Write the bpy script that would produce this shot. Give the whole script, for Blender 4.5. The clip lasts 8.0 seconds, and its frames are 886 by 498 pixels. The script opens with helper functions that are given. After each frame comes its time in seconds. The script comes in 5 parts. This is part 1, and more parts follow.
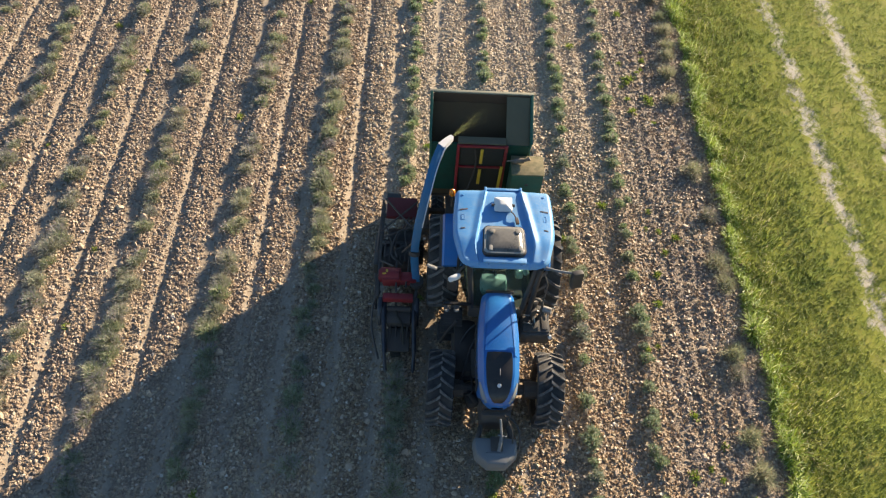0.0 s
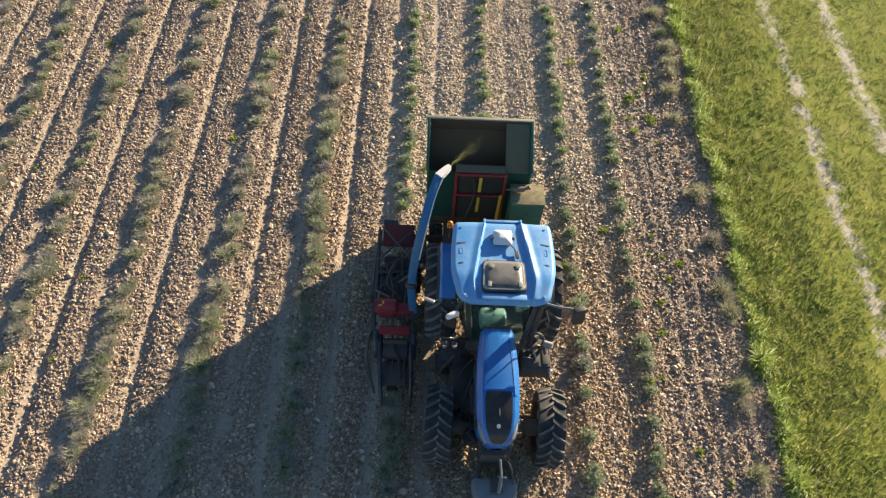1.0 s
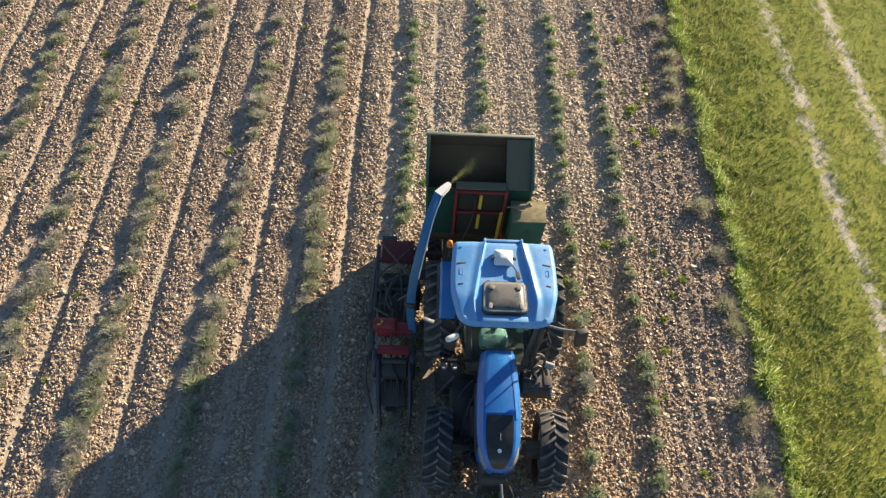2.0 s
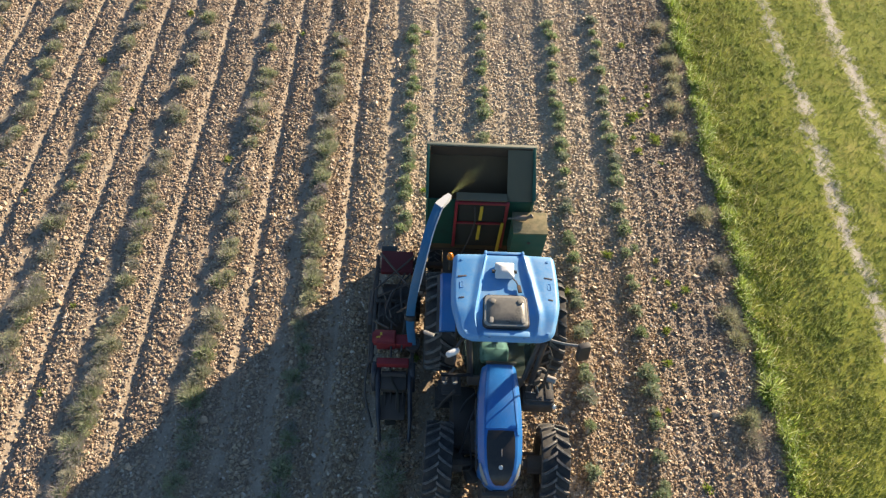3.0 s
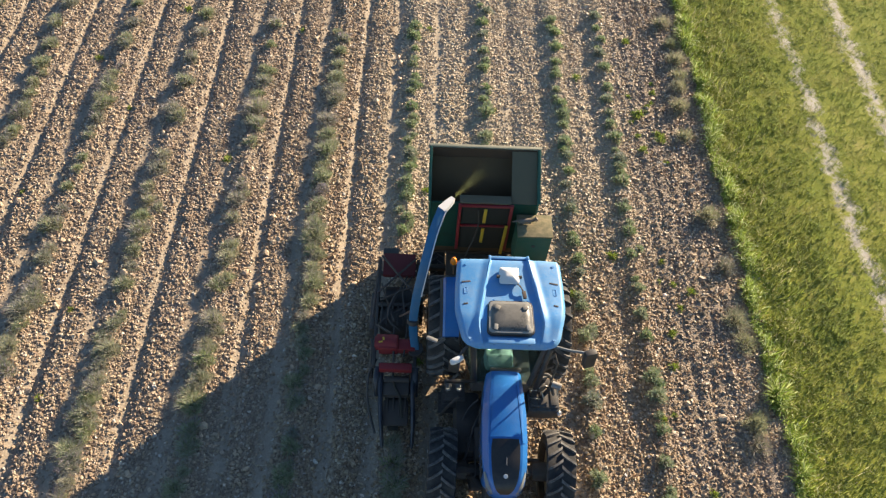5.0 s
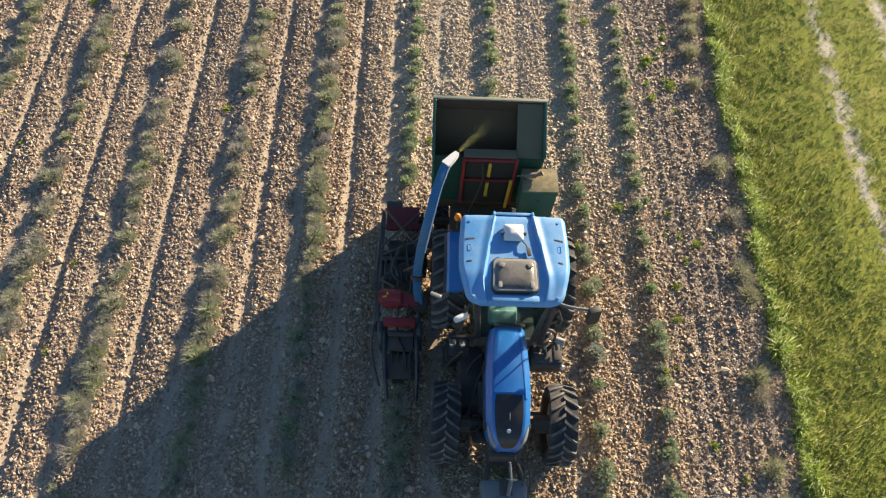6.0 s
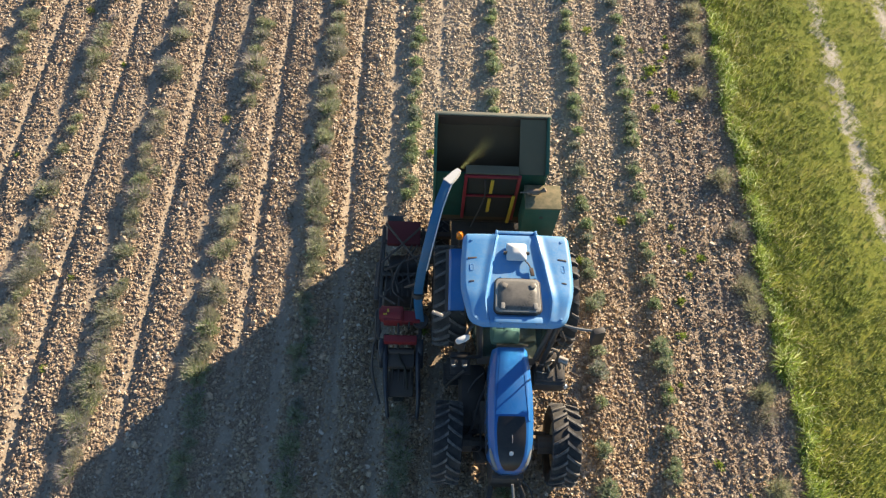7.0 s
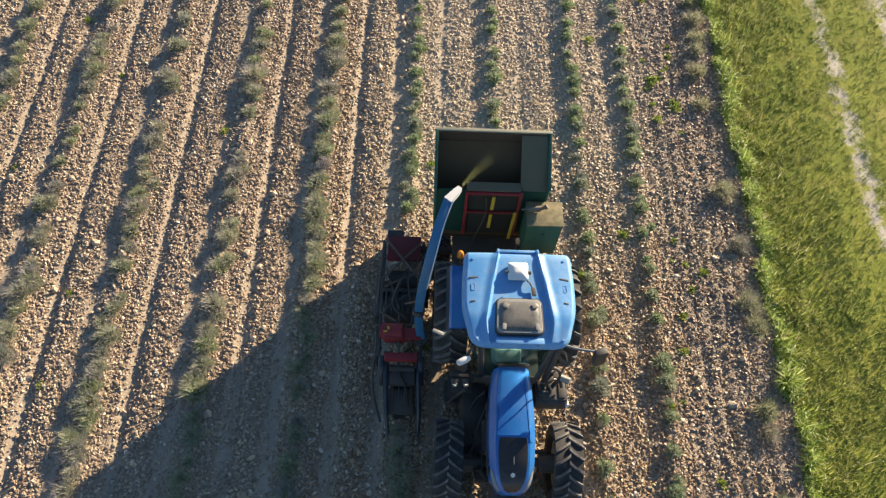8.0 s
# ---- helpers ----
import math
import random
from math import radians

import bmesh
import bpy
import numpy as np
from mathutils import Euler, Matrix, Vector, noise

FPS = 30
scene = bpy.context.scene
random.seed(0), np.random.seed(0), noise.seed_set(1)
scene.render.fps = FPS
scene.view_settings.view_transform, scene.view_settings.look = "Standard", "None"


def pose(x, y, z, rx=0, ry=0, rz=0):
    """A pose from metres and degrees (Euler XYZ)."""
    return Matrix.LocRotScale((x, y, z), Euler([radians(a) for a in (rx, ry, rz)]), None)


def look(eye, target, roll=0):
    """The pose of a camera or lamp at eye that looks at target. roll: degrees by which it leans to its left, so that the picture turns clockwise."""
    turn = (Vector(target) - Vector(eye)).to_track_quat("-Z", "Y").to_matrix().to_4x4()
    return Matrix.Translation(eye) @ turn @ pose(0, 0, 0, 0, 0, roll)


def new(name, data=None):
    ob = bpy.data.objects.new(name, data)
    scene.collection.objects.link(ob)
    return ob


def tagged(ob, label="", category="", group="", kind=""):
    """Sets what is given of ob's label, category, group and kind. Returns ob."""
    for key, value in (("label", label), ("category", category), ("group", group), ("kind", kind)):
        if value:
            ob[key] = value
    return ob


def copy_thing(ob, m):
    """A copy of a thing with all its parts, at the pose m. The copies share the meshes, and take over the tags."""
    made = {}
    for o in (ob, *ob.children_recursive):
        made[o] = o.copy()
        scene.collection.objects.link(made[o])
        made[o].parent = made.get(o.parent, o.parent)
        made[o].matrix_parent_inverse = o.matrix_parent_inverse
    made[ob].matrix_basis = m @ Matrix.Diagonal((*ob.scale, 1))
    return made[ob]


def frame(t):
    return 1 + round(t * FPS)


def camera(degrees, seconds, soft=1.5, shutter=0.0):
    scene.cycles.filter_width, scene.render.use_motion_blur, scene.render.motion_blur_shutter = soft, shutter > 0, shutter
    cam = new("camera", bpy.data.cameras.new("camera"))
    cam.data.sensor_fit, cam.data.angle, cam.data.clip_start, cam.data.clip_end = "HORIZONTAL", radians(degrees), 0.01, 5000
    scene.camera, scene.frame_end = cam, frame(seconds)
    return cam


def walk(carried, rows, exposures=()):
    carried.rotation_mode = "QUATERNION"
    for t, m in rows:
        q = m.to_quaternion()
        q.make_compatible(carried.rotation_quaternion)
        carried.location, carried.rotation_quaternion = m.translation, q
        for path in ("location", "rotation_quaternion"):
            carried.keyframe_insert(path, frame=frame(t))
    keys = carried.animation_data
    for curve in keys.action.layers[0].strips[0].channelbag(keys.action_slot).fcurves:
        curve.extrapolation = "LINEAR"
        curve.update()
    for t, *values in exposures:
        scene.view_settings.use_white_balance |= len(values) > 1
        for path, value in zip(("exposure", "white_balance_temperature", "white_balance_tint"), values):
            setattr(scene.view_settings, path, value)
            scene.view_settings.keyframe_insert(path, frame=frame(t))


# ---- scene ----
EXPOSURE = 1.48
cam = camera(62.24, 8.0, soft=1.3)
# seconds, x, y, z, yaw, pitch, roll
ROWS = [
    (0, -0.0, 0.0, 13.004, -2.765, -55.159, -4.405),
    (0.5, 0.019, 0.42, 13.017, -2.762, -55.264, -4.363),
    (1, 0.029, 0.716, 13.017, -2.788, -55.238, -4.339),
    (1.5, 0.027, 0.951, 13.024, -2.832, -55.261, -4.366),
    (3, 0.014, 1.38, 12.989, -2.866, -55.184, -4.36),
    (3.5, 0.014, 1.513, 13.009, -2.865, -55.334, -4.352),
    (4, -0.024, 1.586, 12.985, -2.921, -55.304, -4.379),
    (4.715, -0.039, 1.66, 12.949, -2.961, -55.38, -4.371),
    (5.04, -0.046, 1.693, 12.933, -2.979, -56.02, -4.367),
    (5.3, -0.051, 1.72, 12.92, -2.993, -57.25, -4.364),
    (5.5, -0.049, 1.795, 12.94, -3.031, -58.609, -4.387),
    (6, -0.047, 1.985, 12.983, -3.062, -60.665, -4.407),
    (6.5, -0.066, 2.139, 12.975, -3.094, -60.684, -4.434),
    (7, -0.079, 2.383, 13.015, -3.101, -60.967, -4.482),
    (7.5, -0.082, 2.572, 13.043, -3.112, -61.014, -4.477),
    (8, -0.099, 2.735, 13.079, -3.13, -61.182, -4.496),
]
walk(cam, [(t, pose(x, y, z, 0, 0, yaw) @ pose(0, 0, 0, 90 + pitch) @ pose(0, 0, 0, 0, 0, -roll)) for t, x, y, z, yaw, pitch, roll in ROWS], [(0.0, EXPOSURE), (8.0, EXPOSURE)])

# ---- light: a low sun behind the machine, clear sky ----
SUN_EL = radians(17.0)
SUN_AZ = math.atan2(0.718, 0.696)
to_sun = Vector((math.sin(SUN_AZ) * math.cos(SUN_EL), math.cos(SUN_AZ) * math.cos(SUN_EL), math.sin(SUN_EL)))
sun = new("sun", bpy.data.lights.new("sun", "SUN"))
sun.data.energy, sun.data.angle, sun.data.color = 5.0, radians(0.6), (1.0, 0.81, 0.58)
sun.matrix_world = look(to_sun * 60, (0, 0, 0))
world = bpy.data.worlds.new("sky")
scene.world = world
world.use_nodes = True
wn = world.node_tree.nodes
sky = wn.new("ShaderNodeTexSky")
sky.sky_type, sky.sun_disc, sky.sun_elevation, sky.sun_rotation = "NISHITA", False, SUN_EL, SUN_AZ
sky.air_density, sky.dust_density, sky.ozone_density = 1.0, 0.2, 3.2
wn["Background"].inputs["Strength"].default_value = 0.066
world.node_tree.links.new(sky.outputs["Color"], wn["Background"].inputs["Color"])


# ---- materials ----
class Nodes:
    """A small builder for node materials."""

    def __init__(self, name, rough=0.6, metal=0.0):
        self.mat = bpy.data.materials.new(name)
        self.mat.use_nodes = True
        self.tree = self.mat.node_tree
        self.bsdf = self.tree.nodes["Principled BSDF"]
        self.bsdf.inputs["Roughness"].default_value = rough
        self.bsdf.inputs["Metallic"].default_value = metal
        self.coord = self.tree.nodes.new("ShaderNodeTexCoord").outputs["Object"]

    def put(self, value, socket):
        if hasattr(value, "is_output"):
            self.tree.links.new(value, socket)
        else:
            socket.default_value = value

    def set(self, name, value):
        self.put(value, self.bsdf.inputs[name])

    def noise(self, scale, detail=4.0, rough=0.6, stretch=None):
        n = self.tree.nodes.new("ShaderNodeTexNoise")
        n.inputs["Scale"].default_value, n.inputs["Detail"].default_value, n.inputs["Roughness"].default_value = scale, detail, rough
        src = self.coord
        if stretch:
            m = self.tree.nodes.new("ShaderNodeMapping")
            m.inputs["Scale"].default_value = stretch
            self.tree.links.new(src, m.inputs["Vector"])
            src = m.outputs["Vector"]
        self.tree.links.new(src, n.inputs["Vector"])
        return n.outputs["Fac"]

    def voronoi(self, scale, out="Distance", feature="F1"):
        n = self.tree.nodes.new("ShaderNodeTexVoronoi")
        n.feature = feature
        n.inputs["Scale"].default_value = scale
        self.tree.links.new(self.coord, n.inputs["Vector"])
        return n.outputs[out]

    def ramp(self, fac, stops):
        n = self.tree.nodes.new("ShaderNodeValToRGB")
        e = n.color_ramp.elements
        while len(e) < len(stops):
            e.new(0.5)
        for el, (pos, col) in zip(e, stops):
            el.position, el.color = pos, (*col, 1.0) if len(col) == 3 else col
        self.put(fac, n.inputs["Fac"])
        return n.outputs["Color"]

    def grey(self, fac, lo, hi, a=0.0, b=1.0):
        n = self.tree.nodes.new("ShaderNodeMapRange")
        n.inputs["From Min"].default_value, n.inputs["From Max"].default_value = lo, hi
        n.inputs["To Min"].default_value, n.inputs["To Max"].default_value = a, b
        self.put(fac, n.inputs["Value"])
        return n.outputs["Result"]

    def mix(self, fac, a, b, how="MIX"):
        n = self.tree.nodes.new("ShaderNodeMix")
        n.data_type, n.blend_type = "RGBA", how
        self.put(fac, n.inputs[0])
        for v, i in ((a, 6), (b, 7)):
            self.put((*v, 1.0) if isinstance(v, tuple) and len(v) == 3 else v, n.inputs[i])
        return n.outputs[2]

    def math(self, op, a, b=0.0):
        n = self.tree.nodes.new("ShaderNodeMath")
        n.operation = op
        self.put(a, n.inputs[0])
        self.put(b, n.inputs[1])
        return n.outputs[0]

    def bump(self, height, strength=0.4, dist=0.01):
        n = self.tree.nodes.new("ShaderNodeBump")
        n.inputs["Strength"].default_value, n.inputs["Distance"].default_value = strength, dist
        self.put(height, n.inputs["Height"])
        self.tree.links.new(n.outputs["Normal"], self.bsdf.inputs["Normal"])

    def island(self):
        return self.tree.nodes.new("ShaderNodeNewGeometry").outputs["Random Per Island"]

    def chance(self):
        return self.tree.nodes.new("ShaderNodeObjectInfo").outputs["Random"]

    def axis(self, which):
        n = self.tree.nodes.new("ShaderNodeSeparateXYZ")
        self.tree.links.new(self.coord, n.inputs[0])
        return n.outputs[which]


def paint(name, col, dirt=(0.30, 0.24, 0.17), amount=0.35, rough=0.35, metal=0.0, scale=3.0, coat=0.0, spec=0.5):
    """Painted or coated machine surface with a film of field dust and small scratches."""
    n = Nodes(name, rough, metal)
    big = n.grey(n.noise(scale, 6, 0.7), 0.42, 0.75)
    fine = n.grey(n.noise(scale * 18, 3, 0.6), 0.35, 0.8)
    dust = n.math("MULTIPLY", n.math("ADD", n.math("MULTIPLY", big, 0.8), n.math("MULTIPLY", fine, 0.35)), amount)
    shade = n.mix(n.grey(n.noise(scale * 0.6, 3), 0.3, 0.7, 0.0, 0.35), col, tuple(c * 0.78 for c in col))
    n.set("Base Color", n.mix(dust, shade, dirt))
    n.set("Roughness", n.grey(dust, 0.0, 0.6, rough, min(1.0, rough + 0.4)))
    n.set("Coat Weight", coat)
    n.set("Specular IOR Level", spec)
    n.bump(n.noise(scale * 30, 2), 0.08, 0.004)
    return n.mat


BLUE = paint("blue_paint", (0.011, 0.142, 0.44), amount=0.12, rough=0.34, coat=0.4, scale=2.2)
ROOF_BLUE = paint("faded_blue_roof", (0.082, 0.305, 0.62), (0.36, 0.43, 0.46), 0.5, 0.38, scale=2.6)
SPOUT_BLUE = paint("spout_blue", (0.018, 0.145, 0.29), amount=0.25, rough=0.4)
BLACK = paint("black_plastic", (0.032, 0.031, 0.031), amount=0.18, rough=0.5)
GLOSS_BLACK = paint("glossy_black_plastic", (0.016, 0.016, 0.017), amount=0.12, rough=0.3)
FRAME_BLACK = paint("black_steel", (0.05, 0.045, 0.042), amount=0.3, rough=0.6)
GREEN = paint("green_paint", (0.012, 0.105, 0.065), amount=0.22, rough=0.5)
GREY_GREEN = paint("weathered_green_sheet", (0.135, 0.122, 0.08), (0.19, 0.15, 0.09), 0.5, 0.85, spec=0.2)
# stained steel inside the bin, with the shade in there put into its colour
BIN_SHADE = paint("shaded_stained_steel", (0.085, 0.058, 0.04), (0.11, 0.075, 0.05), 0.5, 0.95, spec=0.08)
# GREEN again, dirty, with the front wall's shade put into the colour
SHADED_GREEN = paint("shaded_dirty_green", (0.010, 0.066, 0.042), (0.035, 0.032, 0.02), 0.5, 0.7, spec=0.25)
SCREEN = paint("dusty_dark_mesh", (0.028, 0.027, 0.019), (0.06, 0.05, 0.035), 0.5, 0.8, scale=7)
DUSTY_FRAME = paint("dusty_brown_steel", (0.085, 0.066, 0.052), (0.15, 0.115, 0.08), 0.6, 0.8, scale=5, spec=0.25)
GRIMY = paint("greasy_black_steel", (0.07, 0.062, 0.056), (0.10, 0.083, 0.068), 0.6, 0.85, scale=6, spec=0.25)
DUSTY_TOP = paint("dusty_green_lid", (0.13, 0.125, 0.065), (0.40, 0.31, 0.18), 0.9, 0.85, scale=6)
RED = paint("red_paint", (0.27, 0.012, 0.02), amount=0.2, rough=0.5)
DARK_RED = paint("worn_dark_red", (0.15, 0.014, 0.018), (0.07, 0.045, 0.035), 0.45, 0.7)
OILY = paint("oily_black", (0.075, 0.066, 0.060), (0.11, 0.09, 0.075), 0.4, 0.7)
GREY_PLASTIC = paint("dusty_grey_plastic", (0.045, 0.045, 0.046), (0.24, 0.20, 0.15), 0.45, 0.6)
CASE_RED = paint("dusty_red_case", (0.27, 0.016, 0.02), (0.10, 0.06, 0.05), 0.35, 0.55)
YELLOW = paint("yellow_paint", (0.72, 0.46, 0.03), amount=0.2, rough=0.5)
WHITE = paint("white_plastic", (0.70, 0.70, 0.68), amount=0.15, rough=0.4)
STEEL = paint("bare_steel", (0.42, 0.40, 0.37), (0.20, 0.15, 0.10), 0.4, 0.42, 0.8)
RUSTY = paint("rusty_bars", (0.13, 0.105, 0.088), (0.10, 0.06, 0.04), 0.6, 0.7, 0.3)
CAST = paint("grey_cast_weight", (0.155, 0.168, 0.175), (0.24, 0.215, 0.17), 0.3, 0.6, scale=6)
RIM = paint("cream_rim", (0.48, 0.42, 0.28), amount=0.5, rough=0.5)
LAMP = paint("lamp_glass", (0.27, 0.29, 0.29), amount=0.2, rough=0.12)
HATCH = paint("dusty_hatch_rim", (0.27, 0.262, 0.235), (0.40, 0.37, 0.31), 0.5, 0.35)
HATCH_GLASS = paint("tinted_hatch", (0.085, 0.084, 0.076), (0.34, 0.31, 0.26), 0.4, 0.22, scale=2.0)
SEAT = paint("grey_cloth", (0.05, 0.06, 0.07), amount=0.2, rough=0.9)
DASH = paint("grey_green_dash", (0.40, 0.60, 0.58), amount=0.15, rough=0.5)


def rubber():
    n = Nodes("tyre_rubber", 0.85)
    dust = n.grey(n.noise(5, 6, 0.7), 0.40, 0.75, 0.1, 0.55)
    n.set("Base Color", n.mix(dust, (0.014, 0.014, 0.015), (0.12, 0.11, 0.096)))
    n.bump(n.noise(70, 3), 0.2, 0.004)
    return n.mat


def lug_rubber():
    """Raised tread, worn grey and dusted by the field."""
    n = Nodes("tread_rubber", 0.8)
    dust = n.grey(n.noise(7, 6, 0.7), 0.40, 0.74, 0.05, 0.9)
    n.set("Base Color", n.mix(dust, (0.030, 0.031, 0.034), (0.25, 0.232, 0.205)))
    n.bump(n.noise(60, 3), 0.2, 0.004)
    return n.mat


def amber():
    n = Nodes("amber_lens", 0.2)
    n.set("Base Color", n.mix(n.noise(30), (0.85, 0.28, 0.02), (0.75, 0.22, 0.02)))
    n.set("Transmission Weight", 0.2)
    return n.mat


def window_glass():
    n = Nodes("cab_glass", 0.03)
    n.set("Base Color", n.mix(n.noise(4), (0.34, 0.46, 0.44), (0.26, 0.36, 0.34)))
    n.set("Transmission Weight", 0.95)
    n.set("IOR", 1.1)
    return n.mat


RUBBER, TREAD, AMBER, GLASS = rubber(), lug_rubber(), amber(), window_glass()

# the plant rows run along y; these are their lines
ROW_X = (-13.1, -11.33, -9.53, -7.75, -5.96, -4.09, -2.28, -0.41, 1.42, 3.25, 4.48)
EDGE_X = 6.82         # where the stony field ends and the meadow begins


def dusty(n, x):
    """Share of pale tint behind the machine: dust, with airborne haze put into the colour."""
    across = n.math("ABSOLUTE", n.math("SUBTRACT", n.math("ADD", x, n.math("MULTIPLY", n.noise(0.8, 4), 0.8)), 2.3))
    along = n.grey(n.math("ADD", n.axis(1), n.math("MULTIPLY", n.noise(0.6, 4), 2.0)), 9.8, 14.0)
    return n.math("MULTIPLY", n.grey(across, 3.8, 2.3, 0.0, 0.54), along)


def dull(n, x):
    """Share of greyish-mauve crust in patches on the untilled strip along the meadow."""
    strip = n.math("MULTIPLY", n.grey(x, 4.7, 5.2), n.grey(x, EDGE_X + 0.1, EDGE_X - 0.3))
    return n.math("MULTIPLY", strip, n.grey(n.noise(1.1, 5, 0.6), 0.40, 0.62, 0.05, 0.6))


def soil():
    """Field soil with pebbles, turning into meadow earth past the field's edge, with two bare wheel lines in the meadow."""
    n = Nodes("field_soil", 0.85)
    x = n.axis(0)
    tone = n.ramp(n.noise(0.9, 7, 0.65), [(0.3, (0.18, 0.13, 0.088)), (0.55, (0.255, 0.19, 0.134)), (0.75, (0.335, 0.265, 0.195))])
    pebble = n.voronoi(30, "Color")
    grit = n.mix(0.65, tone, n.ramp(pebble, [(0.1, (0.11, 0.075, 0.047)), (0.5, (0.33, 0.245, 0.155)), (0.8, (0.50, 0.41, 0.29)), (0.95, (0.68, 0.62, 0.52))]))
    grain = n.mix(n.grey(n.noise(60, 3), 0.45, 0.75), grit, tone)
    grain = n.mix(n.grey(x, -1.0, -4.0, 0.0, 0.3), grain, (0.235, 0.20, 0.168))
    grain = n.mix(dusty(n, x), grain, (0.53, 0.445, 0.325))
    grain = n.mix(dull(n, x), grain, (0.205, 0.168, 0.142))
    sand_node = n.tree.nodes.new("ShaderNodeAttribute")
    sand_node.attribute_name = "sand"
    sand = n.grey(n.math("ADD", sand_node.outputs["Fac"], n.math("MULTIPLY", n.math("SUBTRACT", n.noise(3.5, 6, 0.7), 0.5), 0.9)), 0.3, 0.75)
    fine = n.ramp(n.noise(1.6, 7, 0.7), [(0.3, (0.285, 0.235, 0.173)), (0.7, (0.42, 0.355, 0.27))])
    grain = n.mix(n.math("MULTIPLY", sand, 0.55), grain, fine)
    turf = n.ramp(n.noise(1.4, 7, 0.7), [(0.3, (0.18, 0.225, 0.034)), (0.52, (0.27, 0.285, 0.048)), (0.66, (0.33, 0.305, 0.08)), (0.8, (0.36, 0.27, 0.13))])
    wob = n.math("MULTIPLY", n.math("SUBTRACT", n.noise(0.7, 5), 0.5), 0.5)
    inside = n.grey(n.math("ADD", x, wob), EDGE_X - 0.05, EDGE_X + 0.15)
    bare = None
    for line, wide in ((9.62, 0.29), (11.38, 0.33)):
        d = n.math("ABSOLUTE", n.math("SUBTRACT", n.math("ADD", x, n.math("MULTIPLY", wob, 1.2)), line))
        s = n.grey(n.math("ADD", d, n.math("MULTIPLY", n.math("SUBTRACT", n.noise(2.6, 8, 0.8), 0.46), 2.1)), wide, wide - 0.2)
        bare = s if bare is None else n.math("MAXIMUM", bare, s)
    chalk = n.ramp(n.noise(6, 6), [(0.3, (0.40, 0.35, 0.275)), (0.7, (0.57, 0.525, 0.435))])
    n.set("Base Color", n.mix(inside, grain, n.mix(bare, turf, chalk)))
    n.set("Specular IOR Level", n.grey(inside, 0.0, 1.0, 0.4, 0.1))
    h = n.math("ADD", n.math("MULTIPLY", n.voronoi(26), -0.7), n.math("ADD", n.math("MULTIPLY", n.voronoi(60), -0.25), n.math("MULTIPLY", n.noise(12, 6), 0.6)))
    n.bump(n.math("MULTIPLY", h, n.grey(n.math("MAXIMUM", sand, n.math("MULTIPLY", inside, 0.9)), 0.0, 1.0, 1.0, 0.2)), 0.8, 0.03)
    return n.mat


def stone_mat():
    n = Nodes("field_stone", 0.55)
    pick = n.ramp(n.island(), [(0.0, (0.13, 0.086, 0.053)), (0.22, (0.245, 0.168, 0.098)), (0.50, (0.385, 0.285, 0.165)), (0.78, (0.50, 0.392, 0.248)), (0.93, (0.575, 0.475, 0.34)), (1.0, (0.72, 0.67, 0.58))])
    hue = n.math("FRACT", n.math("MULTIPLY", n.island(), 37.7))
    pick = n.mix(1.0, pick, n.ramp(hue, [(0.0, (1.02, 0.87, 0.77)), (0.3, (1.0, 1.01, 1.02)), (0.62, (1.04, 1.01, 0.93)), (0.82, (0.90, 0.86, 0.91)), (1.0, (1.02, 0.94, 0.91))]), "MULTIPLY")
    pick = n.mix(n.grey(n.noise(0.35, 3), 0.45, 0.7, 0.0, 0.3), pick, (0.33, 0.23, 0.165))
    pick = n.mix(n.grey(n.noise(35, 5), 0.35, 0.7, 0.0, 0.4), pick, (0.25, 0.18, 0.11))
    pick = n.mix(n.grey(n.axis(0), -1.0, -4.0, 0.0, 0.3), pick, (0.285, 0.245, 0.212))
    pick = n.mix(dusty(n, n.axis(0)), pick, (0.54, 0.455, 0.33))
    n.set("Base Color", n.mix(n.math("MULTIPLY", dull(n, n.axis(0)), 0.5), pick, (0.27, 0.225, 0.19)))
    n.bump(n.noise(60, 4), 0.55, 0.007)
    return n.mat


